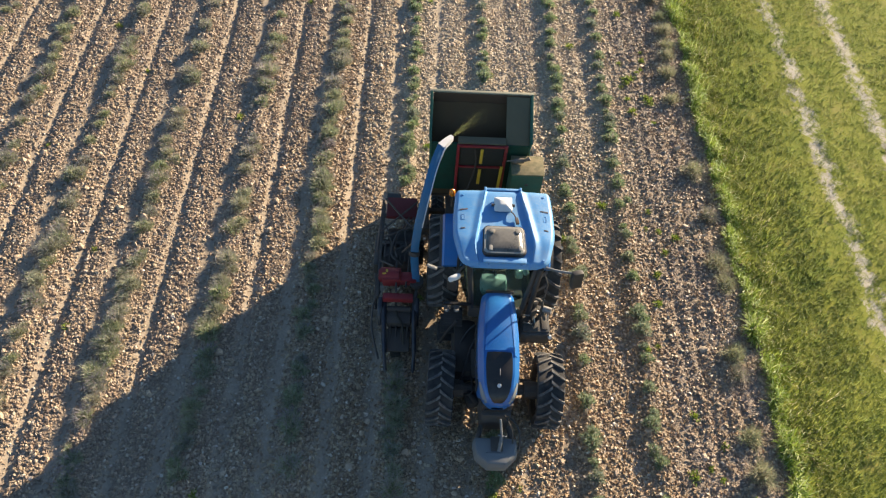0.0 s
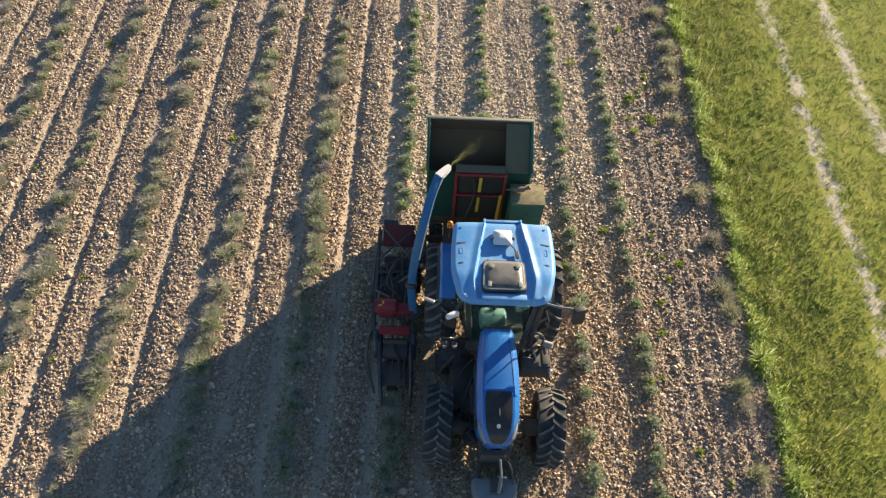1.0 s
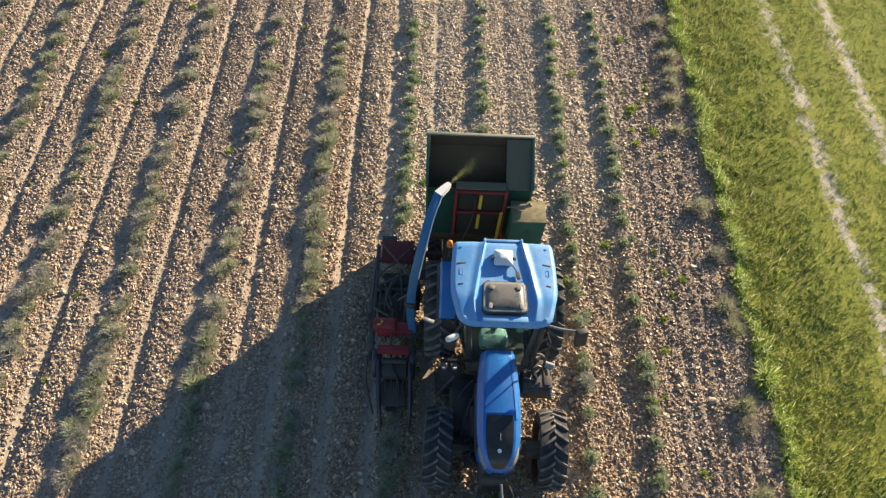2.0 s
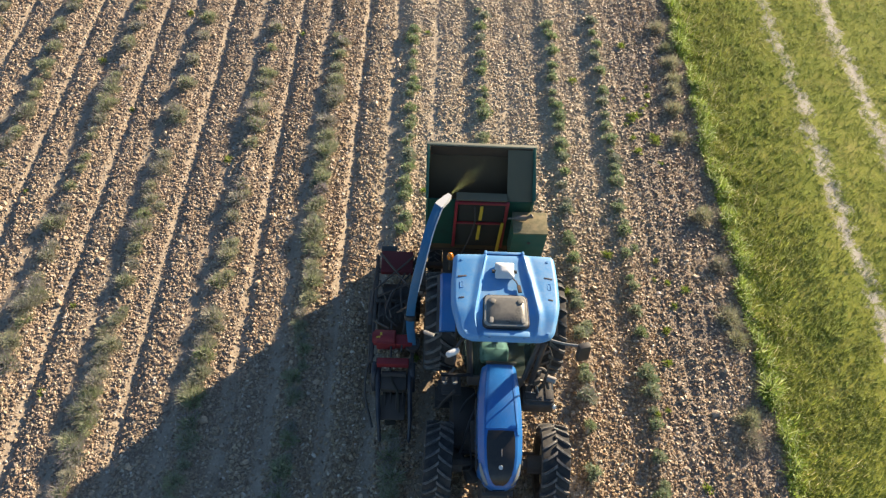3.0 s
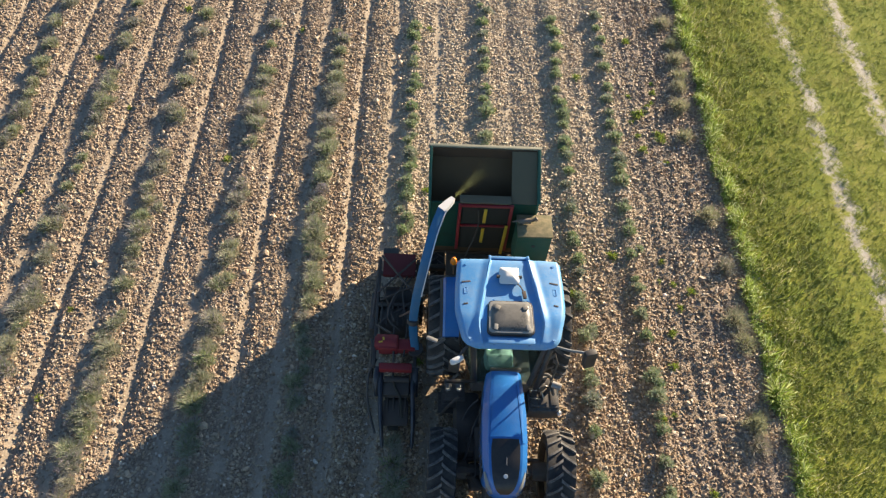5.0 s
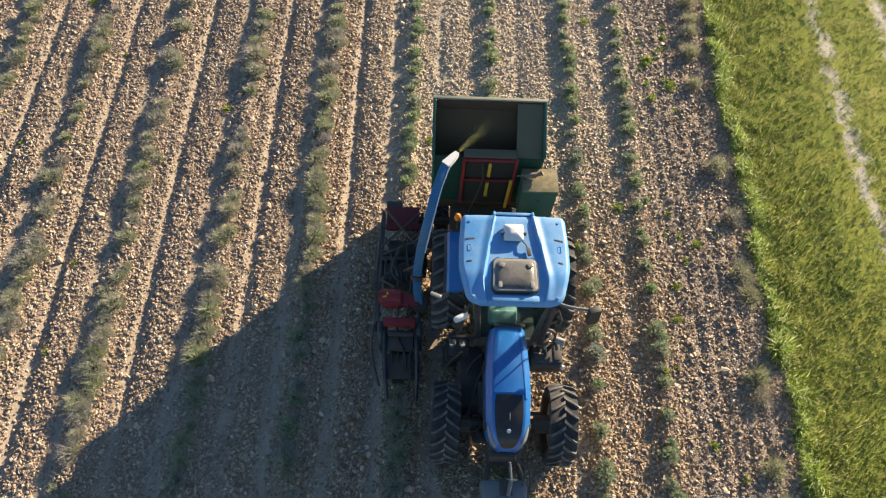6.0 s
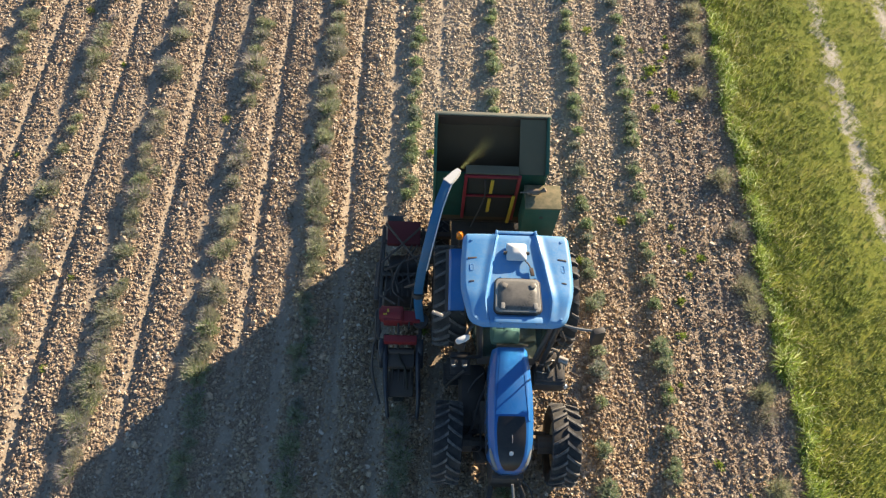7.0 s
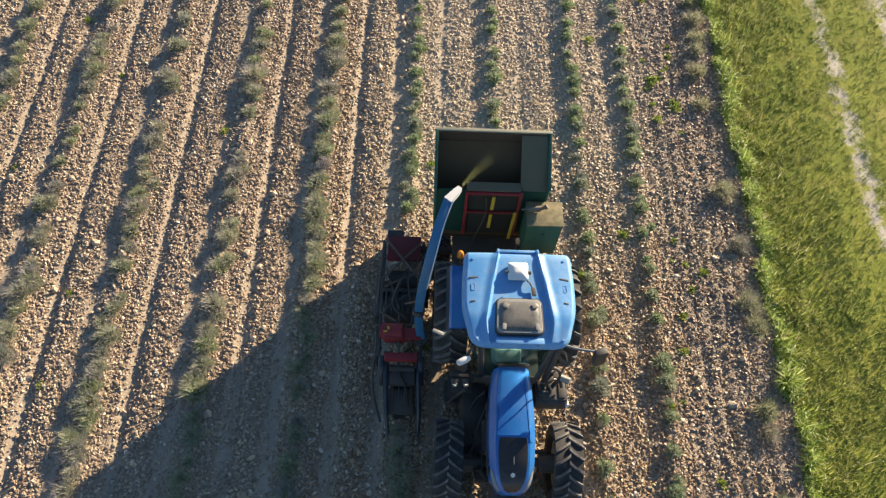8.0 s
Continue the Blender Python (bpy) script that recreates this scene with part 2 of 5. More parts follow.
def blade_mat(name, stops, rough=0.6, sheen=0.25, patch=0.45, lush=None, gloss=0.3, clumps=None):
    n = Nodes(name, rough)
    n.set("Specular IOR Level", gloss)
    tone = n.mix(n.grey(n.noise(0.9 if lush is None else 1.6, 5, 0.65), 0.42, 0.68, 0.0, patch), n.ramp(n.island(), stops), stops[-1][1])
    if lush:
        n.coord = n.tree.nodes.new("ShaderNodeMapping").outputs[0]
        n.tree.links.new(n.tree.nodes["Texture Coordinate"].outputs["Object"], n.coord.node.inputs["Vector"])
        n.coord.node.inputs["Location"].default_value = (31, 17, 5)
        tone = n.mix(n.grey(n.noise(1.1, 6, 0.7), 0.44, 0.60, 0.0, 0.9), tone, lush)
    if clumps:
        tone = n.mix(n.grey(n.math("ADD", n.axis(0), n.math("MULTIPLY", n.noise(0.9, 4), 0.8)), 9.4, 10.0, 0.0, 0.7), tone, (0.215, 0.265, 0.105))
        tone = n.mix(n.grey(n.noise(7.0, 4, 0.7), 0.50, 0.64, 0.0, 0.52), tone, clumps)
    kind = n.ramp(n.chance(), [(0.0, (0.93, 0.86, 1.06)), (0.3, (1.0, 1.0, 0.95)), (0.65, (0.95, 1.02, 0.78)), (1.0, (1.12, 1.05, 1.08))])
    n.set("Base Color", n.mix(1.0, tone, kind, "MULTIPLY"))
    n.set("Subsurface Weight", 0.0)
    tr = n.tree.nodes.new("ShaderNodeBsdfTranslucent")
    n.tree.links.new(n.bsdf.inputs["Base Color"].links[0].from_socket, tr.inputs["Color"])
    mixer = n.tree.nodes.new("ShaderNodeMixShader")
    mixer.inputs[0].default_value = sheen
    out = n.tree.nodes["Material Output"]
    n.tree.links.new(n.bsdf.outputs[0], mixer.inputs[1])
    n.tree.links.new(tr.outputs[0], mixer.inputs[2])
    n.tree.links.new(mixer.outputs[0], out.inputs["Surface"])
    return n.mat


SOIL, STONE = soil(), stone_mat()
SAGE = blade_mat("sage_leaf", [(0.0, (0.16, 0.20, 0.12)), (0.4, (0.30, 0.35, 0.22)), (0.7, (0.50, 0.525, 0.43)), (0.88, (0.43, 0.405, 0.39)), (1.0, (0.345, 0.375, 0.215))], sheen=0.5)
CUT_SAGE = blade_mat("cut_sage_leaf", [(0.0, (0.13, 0.19, 0.105)), (0.4, (0.235, 0.305, 0.19)), (0.8, (0.42, 0.475, 0.37)), (1.0, (0.27, 0.335, 0.155))], sheen=0.45)
STALK = blade_mat("dry_stalk", [(0.0, (0.35, 0.325, 0.26)), (0.35, (0.47, 0.455, 0.37)), (0.6, (0.385, 0.345, 0.36)), (0.8, (0.33, 0.295, 0.33)), (1.0, (0.37, 0.41, 0.24))], sheen=0.42)
TWIG = blade_mat("dry_twig", [(0.0, (0.24, 0.225, 0.165)), (0.5, (0.43, 0.41, 0.30)), (0.8, (0.28, 0.285, 0.20)), (1.0, (0.26, 0.30, 0.16))], sheen=0.4)
WEED = blade_mat("weed_leaf", [(0.0, (0.15, 0.21, 0.035)), (0.6, (0.26, 0.33, 0.06)), (1.0, (0.34, 0.40, 0.11))], sheen=0.35)
TURF = blade_mat("meadow_blade", [(0.0, (0.25, 0.31, 0.045)), (0.3, (0.45, 0.475, 0.065)), (0.62, (0.64, 0.58, 0.085)), (0.82, (0.70, 0.62, 0.24)), (0.92, (0.56, 0.43, 0.22)), (1.0, (0.50, 0.37, 0.19))], sheen=0.55, patch=0.6, clumps=(0.14, 0.19, 0.03), lush=(0.27, 0.33, 0.055), gloss=0.25)
COARSE = blade_mat("coarse_blade", [(0.0, (0.14, 0.20, 0.034)), (0.4, (0.32, 0.40, 0.08)), (0.7, (0.46, 0.525, 0.17)), (0.9, (0.68, 0.70, 0.46)), (1.0, (0.36, 0.44, 0.10))], rough=0.45, sheen=0.5, gloss=0.5, patch=0.2)
STRAW = blade_mat("straw_blade", [(0.0, (0.15, 0.22, 0.036)), (0.5, (0.32, 0.40, 0.065)), (0.74, (0.43, 0.445, 0.12)), (0.88, (0.64, 0.60, 0.36)), (1.0, (0.40, 0.43, 0.09))], sheen=0.45, patch=0.2)
CHAFF = blade_mat("chopped_crop", [(0.0, (0.24, 0.23, 0.10)), (0.6, (0.42, 0.40, 0.22)), (1.0, (0.32, 0.31, 0.15))], sheen=0.5)
# tone of the added crop slope, matched to the bin's shaded inside
CROP = blade_mat("added_crop_heap", [(0.0, (0.085, 0.058, 0.037)), (0.5, (0.115, 0.078, 0.049)), (1.0, (0.10, 0.068, 0.043))], sheen=0.1, gloss=0.05)


# ---- mesh helpers ----
def mesh_of(name, bm, material, smooth=35):
    me = bpy.data.meshes.new(name)
    bmesh.ops.recalc_face_normals(bm, faces=bm.faces[:])
    bm.to_mesh(me)
    bm.free()
    me.materials.append(material)
    if smooth:
        me.set_sharp_from_angle(angle=radians(smooth))
        me.polygons.foreach_set("use_smooth", [True] * len(me.polygons))
    return me


def part(name, bm, material, parent, label="", at=None, smooth=35):
    """Links a bmesh as one mesh object under a thing or under a part."""
    ob = new(name, mesh_of(name, bm, material, smooth))
    ob.parent = parent
    if at:
        ob.matrix_basis = at
    return tagged(ob, label)


def thing(name, x, y, z, label, category, group=""):
    ob = new(name)
    ob.empty_display_size = 0.2
    ob.matrix_basis = pose(x, y, z)
    return tagged(ob, label, category, group)


def box(bm, c, s, bevel=0.0, turn=None):
    """A box of size s at c, bevelled, turned by Euler degrees."""
    m = pose(*c, *(turn or (0, 0, 0))) @ Matrix.Diagonal((*s, 1))
    v = bmesh.ops.create_cube(bm, size=1, matrix=m)["verts"]
    if bevel:
        e = list({e for w in v for e in w.link_edges})
        bmesh.ops.bevel(bm, geom=e, offset=bevel, segments=2, affect="EDGES", profile=0.6)
    return bm


def rod(bm, a, b, r, r2=None, n=10):
    a, b = Vector(a), Vector(b)
    m = Matrix.Translation((a + b) / 2) @ (b - a).to_track_quat("Z", "Y").to_matrix().to_4x4()
    bmesh.ops.create_cone(bm, cap_ends=True, segments=n, radius1=r, radius2=r if r2 is None else r2, depth=(b - a).length, matrix=m)
    return bm


def rings(bm, loops, closed=True, caps=True):
    """A skin over rows of points."""
    rows = [[bm.verts.new(p) for p in loop] for loop in loops]
    for a, b in zip(rows, rows[1:]):
        k = len(a)
        for i in range(k if closed else k - 1):
            bm.faces.new((a[i], a[(i + 1) % k], b[(i + 1) % k], b[i]))
    if caps and closed:
        bm.faces.new(rows[0][::-1])
        bm.faces.new(rows[-1])
    return bm


def sweep(bm, path, r, n=10, flat=1.0):
    """A hose or bar along a path; flat squashes it across."""
    pts = [Vector(p) for p in path]
    loops = []
    for i, p in enumerate(pts):
        d = (pts[min(i + 1, len(pts) - 1)] - pts[max(i - 1, 0)]).normalized()
        side = d.cross(Vector((0, 0, 1)))
        side = side.normalized() if side.length > 0.05 else Vector((1, 0, 0))
        up = side.cross(d)
        rr = r[i] if isinstance(r, (list, tuple)) else r
        loops.append([p + side * math.cos(2 * math.pi * k / n) * rr + up * math.sin(2 * math.pi * k / n) * rr * flat for k in range(n)])
    return rings(bm, loops)


def curve(points, n=24):
    """Points along a smooth line through the given ones."""
    p = [Vector(q) for q in points]
    p = [p[0] * 2 - p[1]] + p + [p[-1] * 2 - p[-2]]
    out = []
    for i in range(1, len(p) - 2):
        for k in range(n):
            t = k / n
            a, b, c, d = p[i - 1], p[i], p[i + 1], p[i + 2]
            out.append(0.5 * (2 * b + (c - a) * t + (2 * a - 5 * b + 4 * c - d) * t * t + (3 * b - 3 * c + d - a) * t ** 3))
    return out + [p[-2]]


def B():
    return bmesh.new()


def lathe(bm, profile, n=48):
    """Turns (x, r) points round the x axis."""
    loops = []
    for k in range(n):
        a = 2 * math.pi * k / n
        loops.append([(x, r * math.cos(a), r * math.sin(a)) for x, r in profile])
    loops.append(loops[0])
    return rings(bm, loops, closed=False, caps=False)


# ---- ground ----
def ground_z(x, y):
    """Height of the field: mounds under the plants, two wheel ruts between rows."""
    z = np.zeros_like(x)
    for i, r in enumerate(ROW_X):
        z += 0.06 * np.exp(-((x - r) / 0.18) ** 2)
        z -= (0.045 if r < 0 else 0.026) * np.exp(-((x - r + 0.44) / 0.15) ** 2)
        if i < 7:
            z -= 0.068 * np.exp(-((x - r - 0.63) / 0.115) ** 2)
        elif i < 9:
            z -= 0.03 * np.exp(-((x - r - 0.62) / 0.14) ** 2)
    z += 0.013 * np.sin(x * 21) * np.clip((x - 4.7) / 0.3, 0, 1) * np.clip((6.7 - x) / 0.3, 0, 1)
    z += 0.035 * np.sin(y * 0.9 + x * 1.7) * np.sin(x * 2.3 - y * 0.35) * 0.5
    z += 0.012 * np.sin(y * 4.1 + 2.0 * np.sin(x * 5.0)) * np.sin(x * 6.7 + y)
    fade = np.clip((EDGE_X + 0.3 - x) / 0.6, 0, 1)
    near = np.clip((14.5 - np.abs(x)) / 1.0, 0, 1) * np.clip((y + 8.0) / 1.5, 0, 1) * np.clip((23.0 - y) / 1.5, 0, 1)
    return z * (0.25 + 0.75 * fade) * near


def rut_sand_haze(x):
    """How much fine sand fills the ruts at x, plus a pale strip standing for haze."""
    s = np.zeros_like(x)
    for i, r in enumerate(ROW_X):
        s += (1.0 if r < 0 else 0.5) * np.exp(-((x - r + 0.44) / 0.17) ** 2)
        if i < 9:
            s += 1.05 * np.exp(-((x - r - 0.59) / 0.155) ** 2)
    return s + 0.3 * np.clip(x + 0.5, 0, 1) * np.clip(3.4 - x, 0, 1)


def axis_steps(lo, hi, step, far):
    """Even steps in the near part, growing ones out to the horizon."""
    mid = np.arange(lo, hi + step / 2, step)
    out, d = [], step
    while (out[-1] if out else 0) < far:
        d *= 1.55
        out.append((out[-1] if out else 0) + d)
    out = np.array(out)
    return np.concatenate([lo - out[::-1], mid, hi + out])


def sheet(name, xs, ys, material):
    gx, gy = np.meshgrid(xs, ys)
    v = np.stack([gx, gy, ground_z(gx, gy)], -1).reshape(-1, 3)
    w, h = len(xs), len(ys)
    i = np.arange(w * h).reshape(h, w)
    q = np.stack([i[:-1, :-1], i[:-1, 1:], i[1:, 1:], i[1:, :-1]], -1).reshape(-1, 4)
    ob = solid(name, v, q, material, True)
    mask = ob.data.attributes.new("sand", "FLOAT", "POINT")
    mask.data.foreach_set("value", rut_sand_haze(v[:, 0]).astype(np.float32))
    return ob


def solid(name, v, q, material, smooth=False):
    """A mesh object from arrays of corners and faces."""
    me = bpy.data.meshes.new(name)
    k = q.shape[1]
    me.vertices.add(len(v))
    me.vertices.foreach_set("co", np.ascontiguousarray(v, dtype=np.float32).ravel())
    me.loops.add(q.size)
    me.loops.foreach_set("vertex_index", q.astype(np.int32).ravel())
    me.polygons.add(len(q))
    me.polygons.foreach_set("loop_start", np.arange(len(q), dtype=np.int32) * k)
    me.polygons.foreach_set("use_smooth", np.full(len(q), smooth))
    me.update(calc_edges=True)
    me.materials.append(material)
    return new(name, me)


rng = np.random.default_rng(7)
ground = sheet("ground", axis_steps(-15.0, 15.0, 0.07, 900.0), axis_steps(-8.0, 23.0, 0.16, 900.0), SOIL)
tagged(ground, "stony tan field soil with wheel ruts beside a meadow", "ground", kind="structure")


def stone_share(x):
    """How thickly the stones lie at x: few in the ruts, many between."""
    s = np.full_like(x, 1.0)
    for i, r in enumerate(ROW_X):
        s -= (0.85 if -3 < r < 0 else 0.76 if r < 0 else 0.28) * np.exp(-((x - r + 0.44) / 0.15) ** 2)
        if i < 9:
            s -= (0.85 if -3 < r < 0 else 0.62 if r < -1 else 0.28) * np.exp(-((x - r - 0.61) / 0.14) ** 2)
        s -= 0.1 * np.exp(-((x - r) / 0.12) ** 2)
    s -= np.where((x > 4.85) & (x < 6.6), 0.36 + 0.2 * np.sin(x * 21), 0.0)
    s -= np.clip((x - EDGE_X + 0.35) / 0.5, 0, 1)
    return np.clip(s, 0.03, 1)


def icosahedron():
    p = (1 + 5 ** 0.5) / 2
    v = np.array([(-1, p, 0), (1, p, 0), (-1, -p, 0), (1, -p, 0), (0, -1, p), (0, 1, p), (0, -1, -p), (0, 1, -p), (p, 0, -1), (p, 0, 1), (-p, 0, -1), (-p, 0, 1)])
    d = np.linalg.norm(v[:, None] - v[None], axis=2)
    near = np.abs(d - 2) < 0.01
    f = [(a, b, c) for a in range(12) for b in range(a + 1, 12) for c in range(b + 1, 12) if near[a, b] and near[b, c] and near[a, c]]
    f = np.array([t if np.dot(np.cross(v[t[1]] - v[t[0]], v[t[2]] - v[t[0]]), v[t[0]]) > 0 else (t[0], t[2], t[1]) for t in f])
    return v / np.linalg.norm(v[0]), f


ICO_V, ICO_F = icosahedron()


# an angular stone that sits in the soil, and a small ridged pebble: neither needs an underside
STONE_V = np.array([(math.cos(1.2566 * k), math.sin(1.2566 * k), -0.45) for k in range(5)] + [(0.66 * math.cos(1.2566 * k + 0.4), 0.66 * math.sin(1.2566 * k + 0.4), 0.62) for k in range(5)])
STONE_F = np.array([f for k in range(5) for f in ((k, (k + 1) % 5, k + 5), ((k + 1) % 5, (k + 1) % 5 + 5, k + 5))] + [(5, 6, 7), (5, 7, 8), (5, 8, 9)])
PEBBLE_V = np.array([(1, -0.7, -0.4), (0.9, 0.7, -0.4), (-0.9, 0.75, -0.4), (-1, -0.7, -0.4), (0.45, 0, 0.7), (-0.45, 0.05, 0.65)])
PEBBLE_F = np.array([(0, 1, 4), (1, 2, 5), (1, 5, 4), (2, 3, 5), (3, 0, 4), (3, 4, 5)])


def stone_verts(n, size, base=ICO_V):
    """n uneven flattened stones of the given radii, round the origin."""
    k = len(base)
    v = np.repeat(base[None], n, 0) * (1 + rng.uniform(-0.38, 0.34, (n, k, 1)))
    v *= np.stack([rng.uniform(0.75, 1.35, n), rng.uniform(0.6, 1.0, n), rng.uniform(0.5, 0.95, n)], 1)[:, None]
    a, b = rng.uniform(0, 2 * np.pi, n), rng.normal(0, 0.35, n)
    x, y, z = v[..., 0], v[..., 1], v[..., 2]
    x, z = x * np.cos(b)[:, None] - z * np.sin(b)[:, None], x * np.sin(b)[:, None] + z * np.cos(b)[:, None]
    x, y = x * np.cos(a)[:, None] - y * np.sin(a)[:, None], x * np.sin(a)[:, None] + y * np.cos(a)[:, None]
    return np.stack([x, y, z], -1) * size[:, None, None]


def scatter(n, x0, x1, y0, y1, share):
    x, y = rng.uniform(x0, x1, n), rng.uniform(y0, y1, n)
    keep = rng.uniform(0, 1, n) < share(x)
    return x[keep], y[keep]


def gravel(name, count, lo, hi, y0, y1, label, coarse):
    x, y = scatter(count, -13.4, EDGE_X + 0.2, y0, y1, stone_share)
    patch = 0.55 + 0.45 * np.sin(x * 1.3 + 2 * np.sin(y * 0.7)) * np.sin(y * 1.1 + x)
    keep = (rng.uniform(0, 1, len(x)) < 0.62 + 0.38 * patch) & (x > -8.6 - 0.32 * np.maximum(y, 0.0))
    x, y = x[keep], y[keep]
    size = lo + (hi - lo) * rng.beta(1.35, 3.2, len(x))
    verts, faces, start = [], [], 0
    for base, tri, pick in ((STONE_V, STONE_F, size > coarse), (PEBBLE_V, PEBBLE_F, size <= coarse)):
        px, py, s = x[pick], y[pick], size[pick]
        v = stone_verts(len(px), s, base)
        v[..., 0] += px[:, None]
        v[..., 1] += py[:, None]
        v[..., 2] += (ground_z(px, py) + s * 0.34)[:, None]
        faces.append((tri[None] + len(base) * np.arange(len(px))[:, None, None]).reshape(-1, 3) + start)
        verts.append(v.reshape(-1, 3))
        start += len(verts[-1])
    v, f = np.concatenate(verts), np.concatenate(faces)
    ob = solid(name, v.reshape(-1, 3), f, STONE)
    return tagged(ob, label, "stones", kind="stuff")


gravel("gravel", 268000, 0.015, 0.052, 3.2, 19.5, "tan and beige field stones strewn over soil", 0.031)
gravel("gravel", 40000, 0.018, 0.052, -7.0, 3.2, "tan field stones on the soil ahead of the tractor", 0.2)


# ---- grass of the meadow ----
def blades(n, x, y, z, length, width, lean, spread=2 * math.pi, facing=0.0, droop=False):
    """Bent tapered blades of three triangles; drooping ones have a third joint and five."""
    a = facing + rng.uniform(-spread / 2, spread / 2, n)
    d = np.stack([np.cos(a), np.sin(a), np.zeros(n)], 1)
    s = np.stack([-np.sin(a), np.cos(a), np.zeros(n)], 1) * (width / 2)[:, None]
    up = np.array([0, 0, 1.0])

    def way(k):
        return d * np.sin(lean * k)[:, None] + up * np.cos(lean * k)[:, None]

    root = np.stack([x, y, z], 1)
    if droop:
        low = root + way(0.45) * (length * 0.4)[:, None]
        mid = low + way(1.1) * (length * 0.33)[:, None]
        tip = mid + way(1.75) * (length * 0.27)[:, None]
        v = np.stack([root - s * 0.7, root + s * 0.7, low - s, low + s, mid - s * 0.8, mid + s * 0.8, tip], 1)
        f = np.array([(0, 1, 3), (0, 3, 2), (2, 3, 5), (2, 5, 4), (4, 5, 6)])
    else:
        mid = root + (d * np.sin(lean)[:, None] * 0.45 + up * np.cos(lean)[:, None]) * (length * 0.55)[:, None]
        tip = mid + way(1.7) * (length * 0.45)[:, None]
        v = np.stack([root - s, root + s, mid - s * 0.8, mid + s * 0.8, tip], 1)
        f = np.array([(0, 1, 3), (0, 3, 2), (2, 3, 4)])
    return v.reshape(-1, 3), (f[None] + v.shape[1] * np.arange(n)[:, None, None]).reshape(-1, 3)


def edge_line(y):
    return EDGE_X + 0.05 * np.sin(y * 1.3) + 0.05 * np.sin(y * 3.1 + 1) + 0.04 * np.sin(y * 7.7)


def bare_share(x, y):
    s = np.ones_like(x)
    for line, wide in ((9.62, 0.185), (11.38, 0.225)):
        w = 0.015 * (y - 12) + 0.08 * np.sin(y * 1.1 + line) + 0.06 * np.sin(y * 2.9) + 0.03 * np.sin(y * 9.1 + line)
        gap = np.clip(0.62 + 0.6 * np.sin(y * 1.7 + 2.5 * np.sin(y * 0.8 + line)) * np.sin(x * 9 + y * 3), 0.1, 1)
        s -= 0.96 * gap * np.exp(-(((x - line - w) / wide) ** 4))
    return np.clip(s, 0.05, 1)


